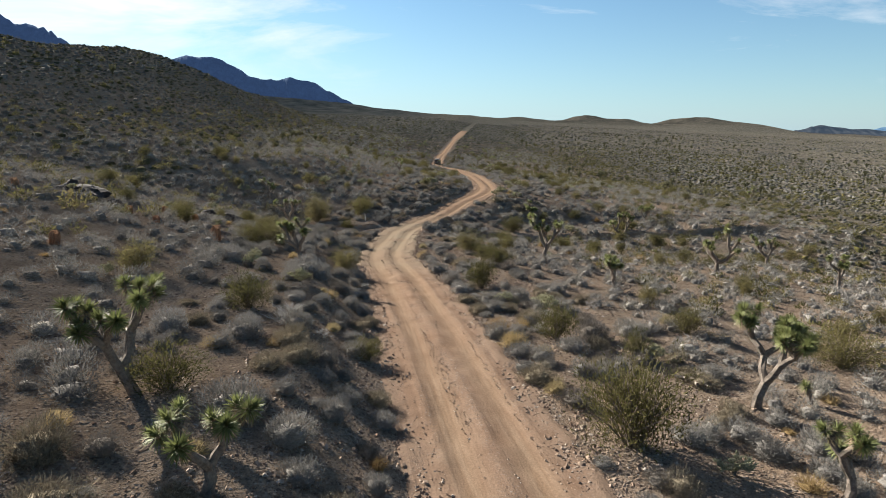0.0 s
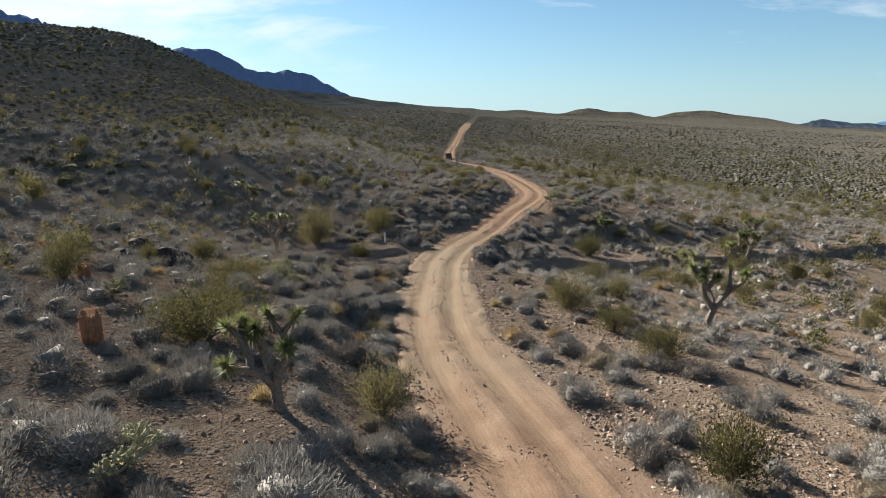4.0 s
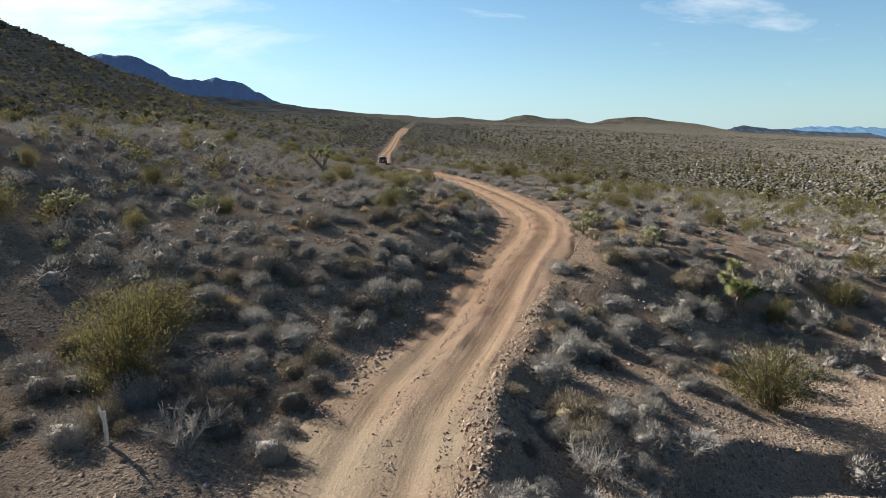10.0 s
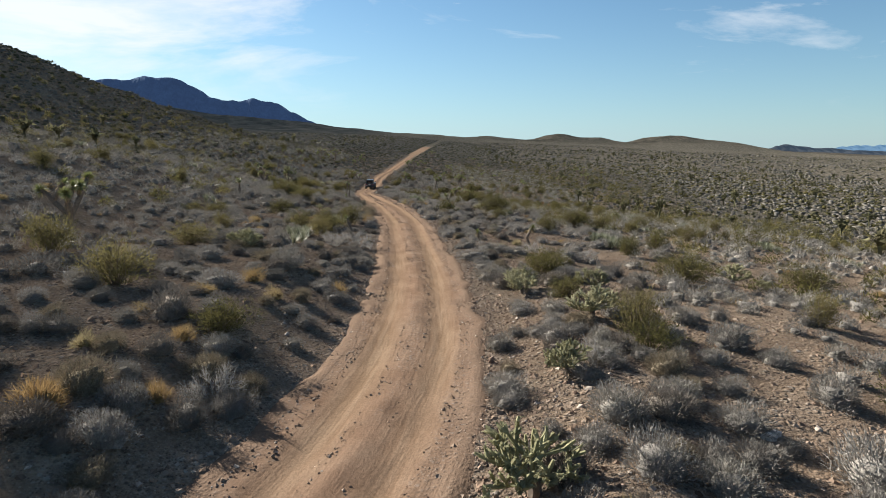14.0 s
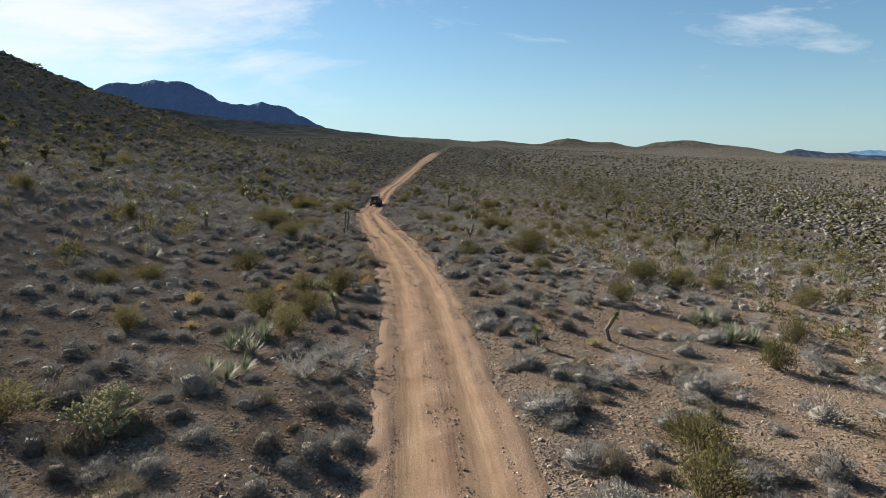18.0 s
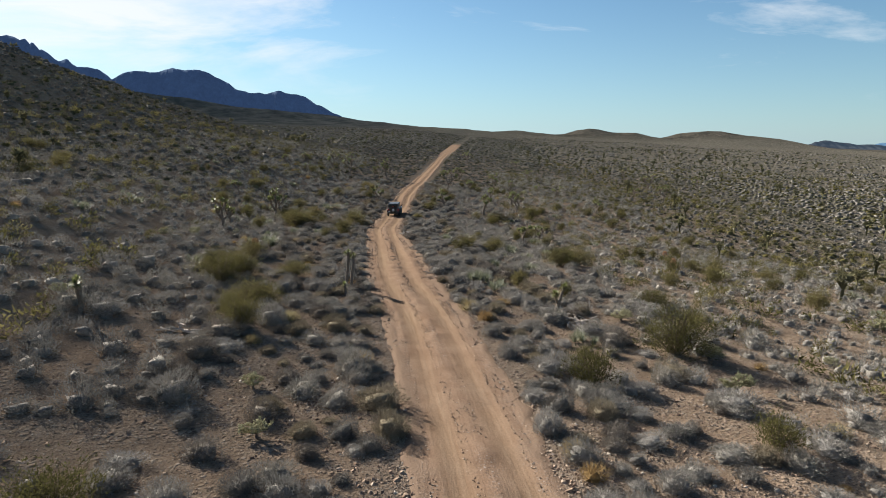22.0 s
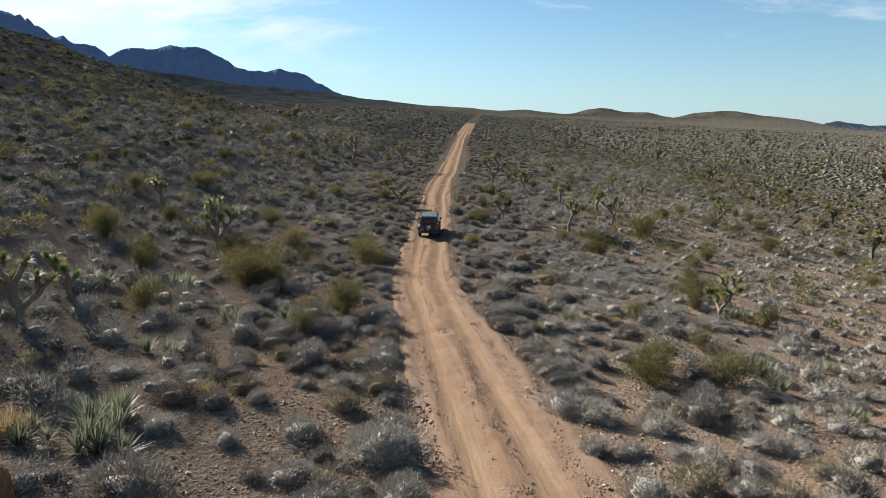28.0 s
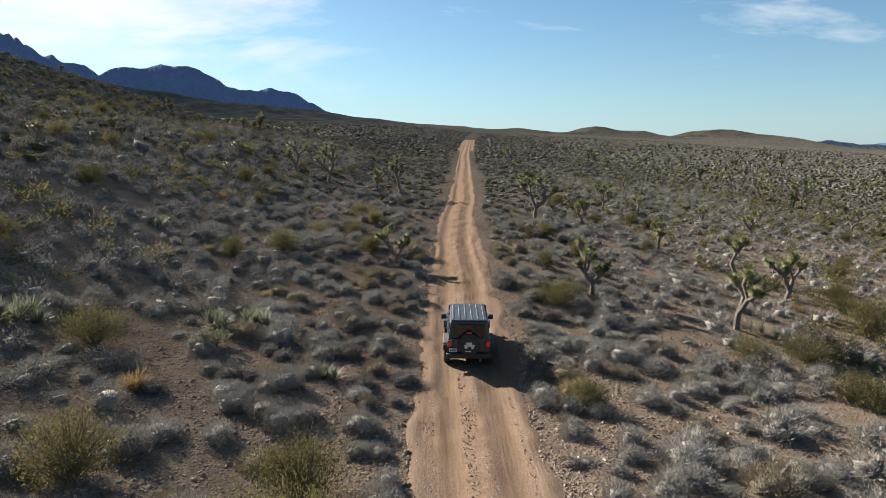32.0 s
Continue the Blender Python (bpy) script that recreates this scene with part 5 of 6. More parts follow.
# more of them over the far plain, too many and too far to tell apart
r_ = np.random.RandomState(41)
FAR_TREE = []
for k in range(4):
    bits = [stem_tris((0, 0, 0), (0.05, 0, 0.42), 0.06, 0.05)]
    for j in range(6):
        a = j * 1.05 + k
        e = np.array([(0.10 + 0.1 * r_.rand()) * np.cos(a), (0.10 + 0.1 * r_.rand()) * np.sin(a), 0.55 + 0.3 * r_.rand()])
        bits += [stem_tris((0.05, 0, 0.4), e, 0.045, 0.035), twig_ball(16, 0.12, 0.16, 0.6, 0.14, 60 + 5 * k + j, core=False) + e]
    FAR_TREE.append(np.concatenate(bits))

CREO = []
for i in range(8):
    st, lf = creosote_tris(26, 3400, 1.0, 1.25, 500 + i, 0.042) if i < 5 else creosote_tris(40, 7600, 1.0, 1.25, 500 + i, 0.028)
    CREO.append((tri_mesh("woody_frame", st, STEM), tri_mesh("foliage", lf, CREOSOTE)))


def creosote(x, y, height, radius, i, label):
    bush = new("creosote_bush")
    bush.location = (x, y, float(land(x, y)))
    bush.rotation_euler, bush.scale = (0, 0, i * 1.7), (radius, radius, height / 1.2)
    tagged(bush, label, "bush", "creosote bushes")
    k = i % 5 if radius < 1.1 else 5 + i % 3
    part("woody_frame", CREO[k][0], bush, "thin dark woody stems")
    part("foliage", CREO[k][1], bush)
    TAKEN.append((x, y, radius * 0.75))


# place, height, breadth
CREOSOTE_AT_A = [(-6.4, 13.1, 1.1, 1.6), (4.7, 13.7, 2.1, 2.8), (4.3, 21.9, 1.3, 1.5), (2, 30.8, 1.5, 1.8), (3.6, 39.3, 1.2, 2.3), (-5.6, 33.4, 1.3, 1.6), (-10.8, 35.5, 1.5, 3), (-12.2, 23.5, 1.1, 1.8), (15.7, 22.3, 1.4, 3.3), (10.4, 24.5, 1.2, 1.4), (-2.5, 19, 0.8, 1), (2.1, 47.6, 1.6, 2.7), (-12.4, 43, 1.2, 2.4), (-16.2, 49.4, 1.4, 1.7), (-13.5, 64.2, 2.7, 3), (-9.3, 69.1, 1.5, 2.6), (3.1, 43.3, 1.2, 1.8), (-11.2, 37.8, 1.2, 1.5), (5.5, 56.2, 1.4, 2.1), (11.1, 55.8, 1.1, 1.8), (-9, 66.5, 2.2, 2.1), (7.9, 67.2, 1.8, 2.4), (-6, 91.1, 0.9, 1.3)]
CREOSOTE_AT_B = [(2.1, 88.2, 0.7, 1.5), (12.6, 100.8, 0.9, 1.8), (12, 88, 0.7, 1.4), (25.2, 101.8, 1.1, 2.5), (11.6, 98.2, 1.1, 1.7), (19.2, 101.8, 0.9, 2), (-2.6, 99.4, 0.9, 1.7), (18.3, 100, 1.3, 2.7), (11.2, 92.9, 0.7, 1.1), (-3.4, 120.3, 1.1, 1.8), (2.1, 116.3, 1.4, 1.8), (1.4, 111.9, 1, 1.7), (14.5, 134.3, 2, 3.2), (9.7, 129.8, 1.3, 1.8), (19.8, 124.1, 1.4, 2.8), (15.9, 116.5, 1.3, 1.6), (-7.4, 113.5, 0.7, 1.2), (-6.6, 115.6, 0.9, 1.5), (-3.7, 107.2, 0.9, 1), (13.7, 125.1, 1, 1.5), (-3.9, 133.5, 1.3, 2), (-8.5, 143.7, 1.4, 2.2)]
CREOSOTE_AT_C = [(-11.2, 175.6, 1.9, 3.2), (-9.9, 174.2, 1.5, 2.6), (-13.2, 179.2, 1.6, 2.4), (-7.6, 142, 1.6, 2.4), (-6.9, 144.1, 1.3, 1.6), (-4.6, 137.2, 1.3, 2.6), (-4.5, 145.5, 1.0, 2.0), (14.1, 157, 1.5, 3.2), (6.4, 163.5, 1.2, 2.0), (-4.1, 137.8, 1.1, 1.7), (16.6, 143, 1.1, 2.4), (15.9, 159, 1.5, 3.3), (-10.8, 173.9, 1.9, 2.3), (-5.3, 170.2, 1.6, 2.3), (-5.7, 182.2, 1.9, 2.6), (-11.1, 185, 1.6, 2), (-19.8, 177.4, 1.8, 2.2), (7, 164.8, 1.3, 1.7), (14.3, 178.4, 1.4, 2.7), (-6.1, 185, 1.5, 2.2), (12.8, 196.8, 1.2, 2.6), (3.2, 201.6, 1.3, 2.2), (18.6, 201, 2, 2.8), (1.7, 190.4, 0.9, 1.4)]
for i, (x, y, h, w) in enumerate(CREOSOTE_AT_A + CREOSOTE_AT_B + CREOSOTE_AT_C):
    creosote(x, y, h, w * 0.58, i, "broad olive-green creosote bush with open stems" if w > 1.9 else "small olive-green creosote bush on stony ground")
more = random_places(0.024, -44, 60, 12, 245, 5, 42, 0.86, 1.0, 120)
for i, q in enumerate(more[:215]):
    creosote(q[0], q[1], 0.7 + 0.6 * q[3], q[3], i + 3, "olive-green creosote bush among grey scrub")


def cholla_meshes(seed):
    """A bushy jointed cactus: short dark trunk, straw-pale spiny joints."""
    r = np.random.RandomState(seed)
    joints, spines = [], []
    ends = [(np.array([0, 0, 0.1]), np.array([0, 0, 1.0]))]
    trunk = tube([[0, 0, -0.05], [0.01, 0.01, 0.05], [0, 0, 0.12]], [0.055, 0.05, 0.045], 6)
    for level in range(4):
        nxt = []
        for p, d in ends:
            for _ in range((8, 3, 3, 2)[level]):
                v = d + r.normal(size=3) * 0.7
                v[2] = abs(v[2]) * 0.6 + (0.1 if level < 2 else 0.45)
                v /= np.linalg.norm(v)
                q = p + v * (0.11 + 0.06 * r.rand()) * (1.25, 1.0, 0.85, 0.75)[level]
                if level > 0:
                    joints.append(tube([p, (p + q) / 2, q], [0.013, 0.018, 0.012], 4))
                else:
                    joints.append(tube([p, (p + q) / 2, q], [0.024, 0.026, 0.02], 4))
                for _ in range(7):
                    c = p + (q - p) * r.rand()
                    s = r.normal(size=3)
                    s /= np.linalg.norm(s)
                    t = np.cross(s, v) * 0.008
                    spines.append([c - t, c + t, c + s * 0.055])
                if r.rand() < 0.85:
                    nxt.append((q, v))
        ends = nxt
    return tri_mesh("trunk", trunk, STEM), tri_mesh("jointed_crown", np.concatenate(joints), CHOLLA, 0.2), tri_mesh("spine_cover", np.array(spines), CHOLLA, 0.7)


CHOLLA_SET = [cholla_meshes(600 + i) for i in range(4)]


def cholla(x, y, height, i):
    plant = new("cholla_cactus")
    k = height / 0.66
    plant.location, plant.rotation_euler, plant.scale = (x, y, float(land(x, y))), (0, 0, i * 2.1), (k, k, k)
    tagged(plant, "bushy cholla cactus with pale straw-coloured spines", "cactus", "cholla cacti")
    for name, me in zip(("trunk", "jointed_crown", "spine_cover"), CHOLLA_SET[i % 4]):
        piece = part(name, me, plant)
        if name == "spine_cover":
            piece["kind"] = "stuff"
    TAKEN.append((x, y, height * 0.4))


CHOLLA_AT = [(-13.45, 48.9, 0.95), (-12.3, 49.3, 1.1), (-10.4, 51.25, 0.8), (-11.45, 45.9, 1.1), (-10.4, 44.8, 0.75), (-16, 57.8, 0.8), (-17.6, 54.5, 0.7), (-9.2, 28.3, 0.92), (-6.1, 25, 0.805), (7.4, 20.3, 0.69), (6.8, 12.8, 0.69), (-23, 69.6, 1.035), (-15.1, 77.3, 1.2), (-10.8, 80.3, 1.035), (-21, 54.3, 0.805), (5.4, 52.8, 0.92), (-1.6, 84.6, 1.2), (8.1, 82.4, 1.2), (14.7, 68.4, 1.2), (-3.1, 83.5, 0.6), (-0.4, 99.8, 0.92), (11.3, 90.4, 1.035), (7.2, 81.3, 1.035), (9.6, 78.6, 1.035), (9.6, 86.5, 0.805), (10.2, 95.4, 0.92), (21.5, 101.8, 1.15), (-0.3, 99, 1.035), (12.9, 95.7, 0.92), (10.1, 94.5, 0.92)]
for i, (x, y, h) in enumerate(CHOLLA_AT):
    cholla(x, y, h, i)
for i, q in enumerate(random_places(0.008, -30, 40, 14, 235, 4, 30, 0.7, 1.0, 121)[:45]):
    cholla(q[0], q[1], min(1.0, q[3] + 0.1), i)


def barrel_meshes():
    m, k = 40, 9
    a, u = np.meshgrid(np.arange(m + 1) * 2 * np.pi / m, np.linspace(0, 1, k))
    prof = np.sqrt(np.clip(1 - ((u - 0.42) / 0.62) ** 4, 0.0, 1))
    rad = 0.24 * prof * (1 + 0.10 * np.cos(a * 13))
    P = np.stack([np.cos(a) * rad, np.sin(a) * rad, u * 0.95 - 0.03], -1)
    tri = np.concatenate([np.stack([P[:-1, :-1], P[:-1, 1:], P[1:, 1:]], 2).reshape(-1, 3, 3), np.stack([P[:-1, :-1], P[1:, 1:], P[1:, :-1]], 2).reshape(-1, 3, 3)])
    r = np.random.RandomState(3)
    sp = []
    for i in range(420):
        b, t = (r.randint(13) + 0.0) * 2 * np.pi / 13, r.rand()
        d = np.array([np.cos(b), np.sin(b), 0])
        c = d * 0.255 * np.sqrt(max(0, 1 - ((t - 0.42) / 0.62) ** 4)) + [0, 0, t * 0.95]
        v = d * 0.6 + r.normal(size=3) * 0.6
        s = np.cross(v, [0.1, 0.2, 1]) * 0.006
        sp.append([c - s, c + s, c + v * 0.085])
    return tri_mesh("ribbed_body", tri, CACTUS_RED, 0.1), tri_mesh("spine_cover", np.array(sp), CACTUS_RED, 0.8)


BARREL = barrel_meshes()
for i, (x, y, h) in enumerate([(-13.05, 47.2, 0.75), (-13.65, 48.6, 0.45), (-16.5, 25.2, 0.6), (-12.9, 33.9, 0.9), (-27.2, 38.4, 0.5), (-30.2, 47.7, 0.6), (-16.4, 39.6, 0.5), (-19.9, 42.9, 0.5), (-20.1, 38.4, 0.5), (-17.5, 36.5, 0.45), (-8, 87.7, 0.5), (-9.3, 154.1, 0.8), (25.6, 162.9, 1.1), (29.1, 174.2, 0.7)]):
    plant = new("barrel_cactus")
    plant.location, plant.rotation_euler, plant.scale = (x, y, float(land(x, y))), (0.05 * (i % 3), 0.04 * (i % 2), i), (0.55 + 0.45 * h,) * 2 + (h / 0.95,)
    tagged(plant, "reddish barrel cactus with dense spines", "cactus", "barrel cacti")
    part("ribbed_body", BARREL[0], plant)
    part("spine_cover", BARREL[1], plant, "red-brown spines")["kind"] = "stuff"
    TAKEN.append((x, y, 0.35))

SWORDS = [tri_mesh("rosette", sword_tris(70, 0.62, 700 + i, 0.35, 0.016), YUCCA_BLUE) for i in range(4)]


def yucca(x, y, height, heads, seed):
    r = np.random.RandomState(seed)
    plant = new("yucca")
    plant.location = (x, y, float(land(x, y)))
    tagged(plant, "clump of grey-green sword-leaved yucca", "yucca", "yucca clumps")
    for i in range(heads):
        a, d = i * 2.4 + r.rand(), (0.0 if i == 0 else 0.28 + 0.22 * r.rand() + 0.05 * i)
        c = part("rosette", SWORDS[(i + seed) % 4], plant)
        k = height / 0.72 * (0.75 + 0.3 * r.rand())
        c.location, c.rotation_euler, c.scale = (d * np.cos(a), d * np.sin(a), float(land(x + d * np.cos(a), y + d * np.sin(a))) - plant.location[2] + 0.01), (0.15 * r.normal(), 0.15 * r.normal(), a), (k, k, k)
    TAKEN.append((x, y, 0.45 + 0.06 * heads))


YUCCA_AT_A = [(0.5, 105.8, 0.9, 3), (0.8, 103.6, 0.7, 4), (-8.5, 120.8, 0.95, 2), (18.9, 113.6, 0.9, 5), (19.1, 111.1, 0.95, 6), (0.9, 117.6, 0.8, 3), (10.6, 134.9, 0.6, 4), (8.7, 153.3, 0.8, 2), (11.1, 153.3, 0.8, 5), (6.7, 146.4, 0.9, 6), (12.3, 161.8, 0.7, 3), (21.6, 163.3, 0.7, 4), (-9.3, 167.2, 0.95, 2), (-9.1, 157.9, 0.95, 5), (-8.8, 156.6, 0.9, 6), (11.3, 165.2, 0.95, 3), (15, 166.9, 0.7, 4), (10.2, 161.4, 0.6, 2), (-10.3, 163.2, 0.7, 5), (-10.6, 156.6, 0.6, 6)]
YUCCA_AT_B = [(-7.1, 168.1, 0.95, 3), (5.3, 170.9, 0.95, 4), (4.4, 172.7, 0.5, 2), (-13.2, 171.8, 0.95, 5), (-17.5, 193.3, 0.95, 6), (-11.5, 195.7, 0.95, 3), (-10.3, 196.4, 0.95, 4), (-6.4, 191.6, 0.8, 2)]
for i, (x, y, h, n) in enumerate(YUCCA_AT_A + YUCCA_AT_B):
    yucca(x, y, h, n, 800 + i)
for i, q in enumerate(random_places(0.007, -40, 50, 98, 240, 5, 36, 0.7, 1.0, 122)[:40]):
    yucca(q[0], q[1], 0.75, 2 + i % 4, 900 + i)

# dry golden clumps
GOLD = [tri_mesh("dry_grass_clump", np.concatenate([grass_tris(110, 1.0, 0.9, 750 + i, 0.012), fuzz(520, 760 + i, 0.012, 8, 0.85, 0.5, 0.35)]), GOLD_GRASS, 0.0) for i in range(3)]
GOLD_AT_A = [(2.2, 22.9, 0.6), (3.2, 23, 0.5), (3.3, 16.6, 0.5), (2.5, 20.8, 0.7), (-7.5, 10.8, 0.4), (-8.1, 41.1, 0.6), (-6.5, 40.9, 0.7), (-9.8, 42.4, 0.35), (-6.9, 39.3, 0.35), (-1.6, 46.3, 0.5), (-1.4, 40.9, 0.6), (9.1, 54.6, 0.6), (0.5, 84, 0.6), (9, 81.2, 0.5), (8.5, 79.4, 0.5), (1.9, 84.9, 0.4), (2.5, 91.6, 0.4), (-0.1, 86.5, 0.35), (1.5, 87.3, 0.4), (1.5, 93.1, 0.5)]
GOLD_AT_B = [(3.9, 94.4, 0.5), (-3.2, 112, 0.6), (7.7, 124, 0.5), (0.2, 112.6, 0.4), (1.8, 119.7, 0.6), (3.1, 119.9, 0.6), (3.2, 118.7, 0.6), (-0.6, 116.1, 0.5), (7.9, 122.7, 0.5), (1.5, 130.7, 0.6), (6.5, 137.1, 0.6), (5.8, 139, 0.7), (-10.9, 156.6, 0.7), (-4.1, 164, 0.6), (-11.9, 189.6, 0.7), (1.3, 191.1, 0.7)]
spots = np.array([(x, y, float(land(x, y)) - 0.02, h * 0.75, h, i * 1.3, 0) for i, (x, y, h) in enumerate(GOLD_AT_A + GOLD_AT_B)])
TAKEN += [(q[0], q[1], q[3] * 0.7) for q in spots]
spots = np.concatenate([spots, random_places(0.075, -25, 34, 8, 236, 0, 24, 0.36, 1.0, 123)[:200]])
one_by_one("dry_grass_clump", GOLD, spots, "rounded clump of dry golden-brown stems", "dry bush", "dry golden clumps")

# pale bare shrubs
PALE_MESH = [(tri_mesh("woody_base", w, PALE_SHRUB, 0.3), tri_mesh("twig_crown", f, PALE_SHRUB)) for w, f in PALE]
PALE_AT = [(0.4, 58.6, 0.6, 1.2), (2.6, 58.9, 0.7, 1.4), (4.4, 59.2, 0.7, 1.3), (5.9, 59.5, 0.6, 1.2), (1.2, 62.8, 0.8, 1.3), (4.3, 64.7, 0.8, 1.4), (-5.2, 19.4, 1.2, 1.5), (1.6, 63.9, 1.5, 1.6), (-0.2, 57.1, 0.8, 1.2), (1.1, 56.3, 0.8, 1.3), (2.5, 56.5, 1, 2), (-6.9, 64, 1.4, 1.6), (2.7, 85.5, 1, 1.3), (10.3, 86.9, 0.8, 1.1), (3.6, 105.5, 1.3, 2.2), (2.6, 104.1, 1.2, 1.7), (12.9, 106.3, 1, 1.9), (15.6, 105.6, 0.8, 1.5), (-1.1, 103, 0.9, 2), (2.8, 180, 0.8, 1.7), (5.7, 181.8, 0.8, 1.8), (4.9, 187.1, 0.8, 1.2), (2.8, 178.7, 0.7, 1.5), (0.9, 173.2, 0.7, 1.3), (7.1, 174.1, 0.8, 1.7)]
spots = np.array([(x, y, float(land(x, y)) - 0.02, w * 0.55, h * 1.15, i * 1.1, 0) for i, (x, y, h, w) in enumerate(PALE_AT)])
TAKEN += [(q[0], q[1], q[3] * 0.7) for q in spots]
spots = np.concatenate([spots, random_places(0.13, -24, 36, 8, 236, 0, 26, 0.48, 1.0, 124)[:160]])
for i, q in enumerate(spots):
    bush = new("pale_shrub")
    bush.location, bush.rotation_euler, bush.scale = q[:3], (0, 0, q[5]), (q[3] * 1.1, q[3] * 1.1, q[4] * 0.72)
    tagged(bush, "pale silvery bare-twigged shrub", "shrub", "pale bare shrubs")
    part("woody_base", PALE_MESH[i % 4][0], bush)
    part("twig_crown", PALE_MESH[i % 4][1], bush)


# rocks, post, dead wood
def rock_mesh(name, seed, mat, cuts=3):
    bm = bmesh.new()
    bmesh.ops.create_icosphere(bm, subdivisions=cuts, radius=1.0)
    for v in bm.verts:
        p = v.co * 1.0
        n_ = noise.noise(p * 1.1 + Vector((seed * 7.3, 0, 0))) * 0.55 + noise.noise(p * 2.7 + Vector((0, seed * 3.1, 0))) * 0.22
        v.co = p * (1 + n_)
        v.co.z = max(v.co.z, -0.45)
    me = bpy.data.meshes.new(name)
    bm.to_mesh(me)
    bm.free()
    me.materials.append(mat)
    return me


DARK_ROCKS = [rock_mesh("dark_boulder", i, ROCK_DARK) for i in range(3)]
for i, (x, y, sx, sy, sz) in enumerate([(-16.5, 46.7, 0.9, 0.6, 0.6), (-17.6, 47.4, 0.45, 0.4, 0.35), (-19.3, 49.3, 0.6, 0.5, 0.45), (-24.0, 40.8, 1.5, 0.9, 0.55), (-25.6, 41.6, 0.9, 0.7, 0.5), (-22.0, 40.4, 0.6, 0.5, 0.35), (-18.0, 45.0, 0.5, 0.4, 0.3), (-20.4, 46.2, 0.6, 0.5, 0.35)]):
    ob = new("dark_boulder", DARK_ROCKS[i % 3])
    ob.location, ob.rotation_euler, ob.scale = (x, y, float(land(x, y)) + 0.30 * sz), (0, 0, i * 1.9), (sx, sy, sz)
    tagged(ob, "black desert-varnished boulder half sunk in soil", "boulder", "black boulders")
PALE_ROCK = rock_mesh("pale_rock", 9, ROCK_PALE)
for x, y, s in ((12.4, 83.9, 0.09), (12.6, 84.05, 0.07), (-9.4, 17.6, 0.12)):
    ob = new("pale_rock", PALE_ROCK)
    ob.location, ob.rotation_euler, ob.scale = (x, y, float(land(x, y)) + 0.3 * s), (0, 0, x), (s * 1.3, s, s * 0.8)
    tagged(ob, "white quartz rock on the soil", "rock", "white rocks")
post = new("marker_post", tri_mesh("marker_post", np.concatenate([tube([[0, 0, -0.2], [0.01, 0, 0.3], [0.0, 0.02, 0.7]], [0.045, 0.045, 0.04], 6), tube([[-0.02, 0.0, 0.55], [-0.06, 0.0, 0.72], [-0.07, 0, 0.85]], [0.03, 0.028, 0.012], 5)]), ROCK_PALE))
post.location = (-8.3, 63.9, float(land(-8.3, 63.9)))
tagged(post, "short bleached wooden marker post by the wash", "post")


def dead_wood(x, y, reach, n, seed, label):
    r = np.random.RandomState(seed)
    heap = new("dead_wood")
    heap.location = (x, y, float(land(x, y)))
    tagged(heap, label, "dead wood", "fallen dead wood")
    for i in range(n):
        a = r.rand() * 6.283
        c = r.normal(size=2) * reach * 0.35
        L = reach * (0.25 + 0.4 * r.rand())
        d = np.array([np.cos(a), np.sin(a)]) * L
        pts = []
        for u in (-1, -0.2, 0.4, 1):
            q = c + d * u + r.normal(size=2) * 0.05
            pts.append([q[0], q[1], float(land(x + q[0], y + q[1])) - heap.location[2] + 0.05 + 0.12 * r.rand()])
        k = 0.03 + 0.04 * r.rand()
        part("branch", tri_mesh("branch", tube(pts, [k, k * 0.9, k * 0.7, k * 0.35], 6), WOOD), heap)


dead_wood(11.3, 138.3, 1.2, 14, 5, "grey fallen joshua tree limbs in a heap")
dead_wood(-5.7, 132.1, 1.0, 8, 6, "dark dead branches lying on the soil")
dead_wood(10.6, 140.2, 0.7, 5, 7, "bleached dead limb beside a young tree")
dead_wood(8.3, 18.6, 0.9, 4, 8, "fallen grey joshua tree limb")
dead_wood(-9.5, 16.5, 0.9, 4, 9, "dark fallen limb on stony soil")
# low grey shrubs: the nearest one by one, the rest as stuff
near = random_places(0.66, -21, 28, 6, 236, 0, 16, 0.62, 0.95, 101)
near = np.concatenate([near, random_places(0.5, -17, 24, 6, 236, 0, 4.8, 0.5, 0.95, 108)])
bank = random_places(0.25, -17, 12, 70, 104, 2.4, 9, 0.55, 0.95, 111)
near = np.concatenate([near, bank[aside(bank[:, 0], bank[:, 1]) < 0]])
bank = random_places(0.3, -14, 4, 65, 92, 2.3, 12, 0.6, 0.95, 112)
near = np.concatenate([near, bank[aside(bank[:, 0], bank[:, 1]) < 0]])
flank = random_places(0.42, -2, 30, 136, 236, 2.3, 15, 0.72, 0.9, 117)
near = np.concatenate([flank[aside(flank[:, 0], flank[:, 1]) > 0], near])
flank = random_places(0.4, -21, 6, 124, 212, 2.3, 16, 0.7, 0.9, 118)
near = np.concatenate([flank[aside(flank[:, 0], flank[:, 1]) < 0], near])
hollow = random_places(0.5, -2, 46, 61, 92, 2.8, 44, 0.62, 0.95, 113)
hollow = hollow[(hollow[:, 1] - wash_bed(hollow[:, 0]) > -1) & (hollow[:, 1] - wash_bed(hollow[:, 0]) < 9)]
near = np.concatenate([near, hollow[aside(hollow[:, 0], hollow[:, 1]) > 0]])
brush = random_places(0.55, -13, 0, 64, 77, 2.5, 10, 0.66, 0.95, 114)
near = np.concatenate([brush[aside(brush[:, 0], brush[:, 1]) < 0], near])
near = apart(near, 0.54)
order = np.argsort(np.abs(aside(near[:, 0], near[:, 1])))
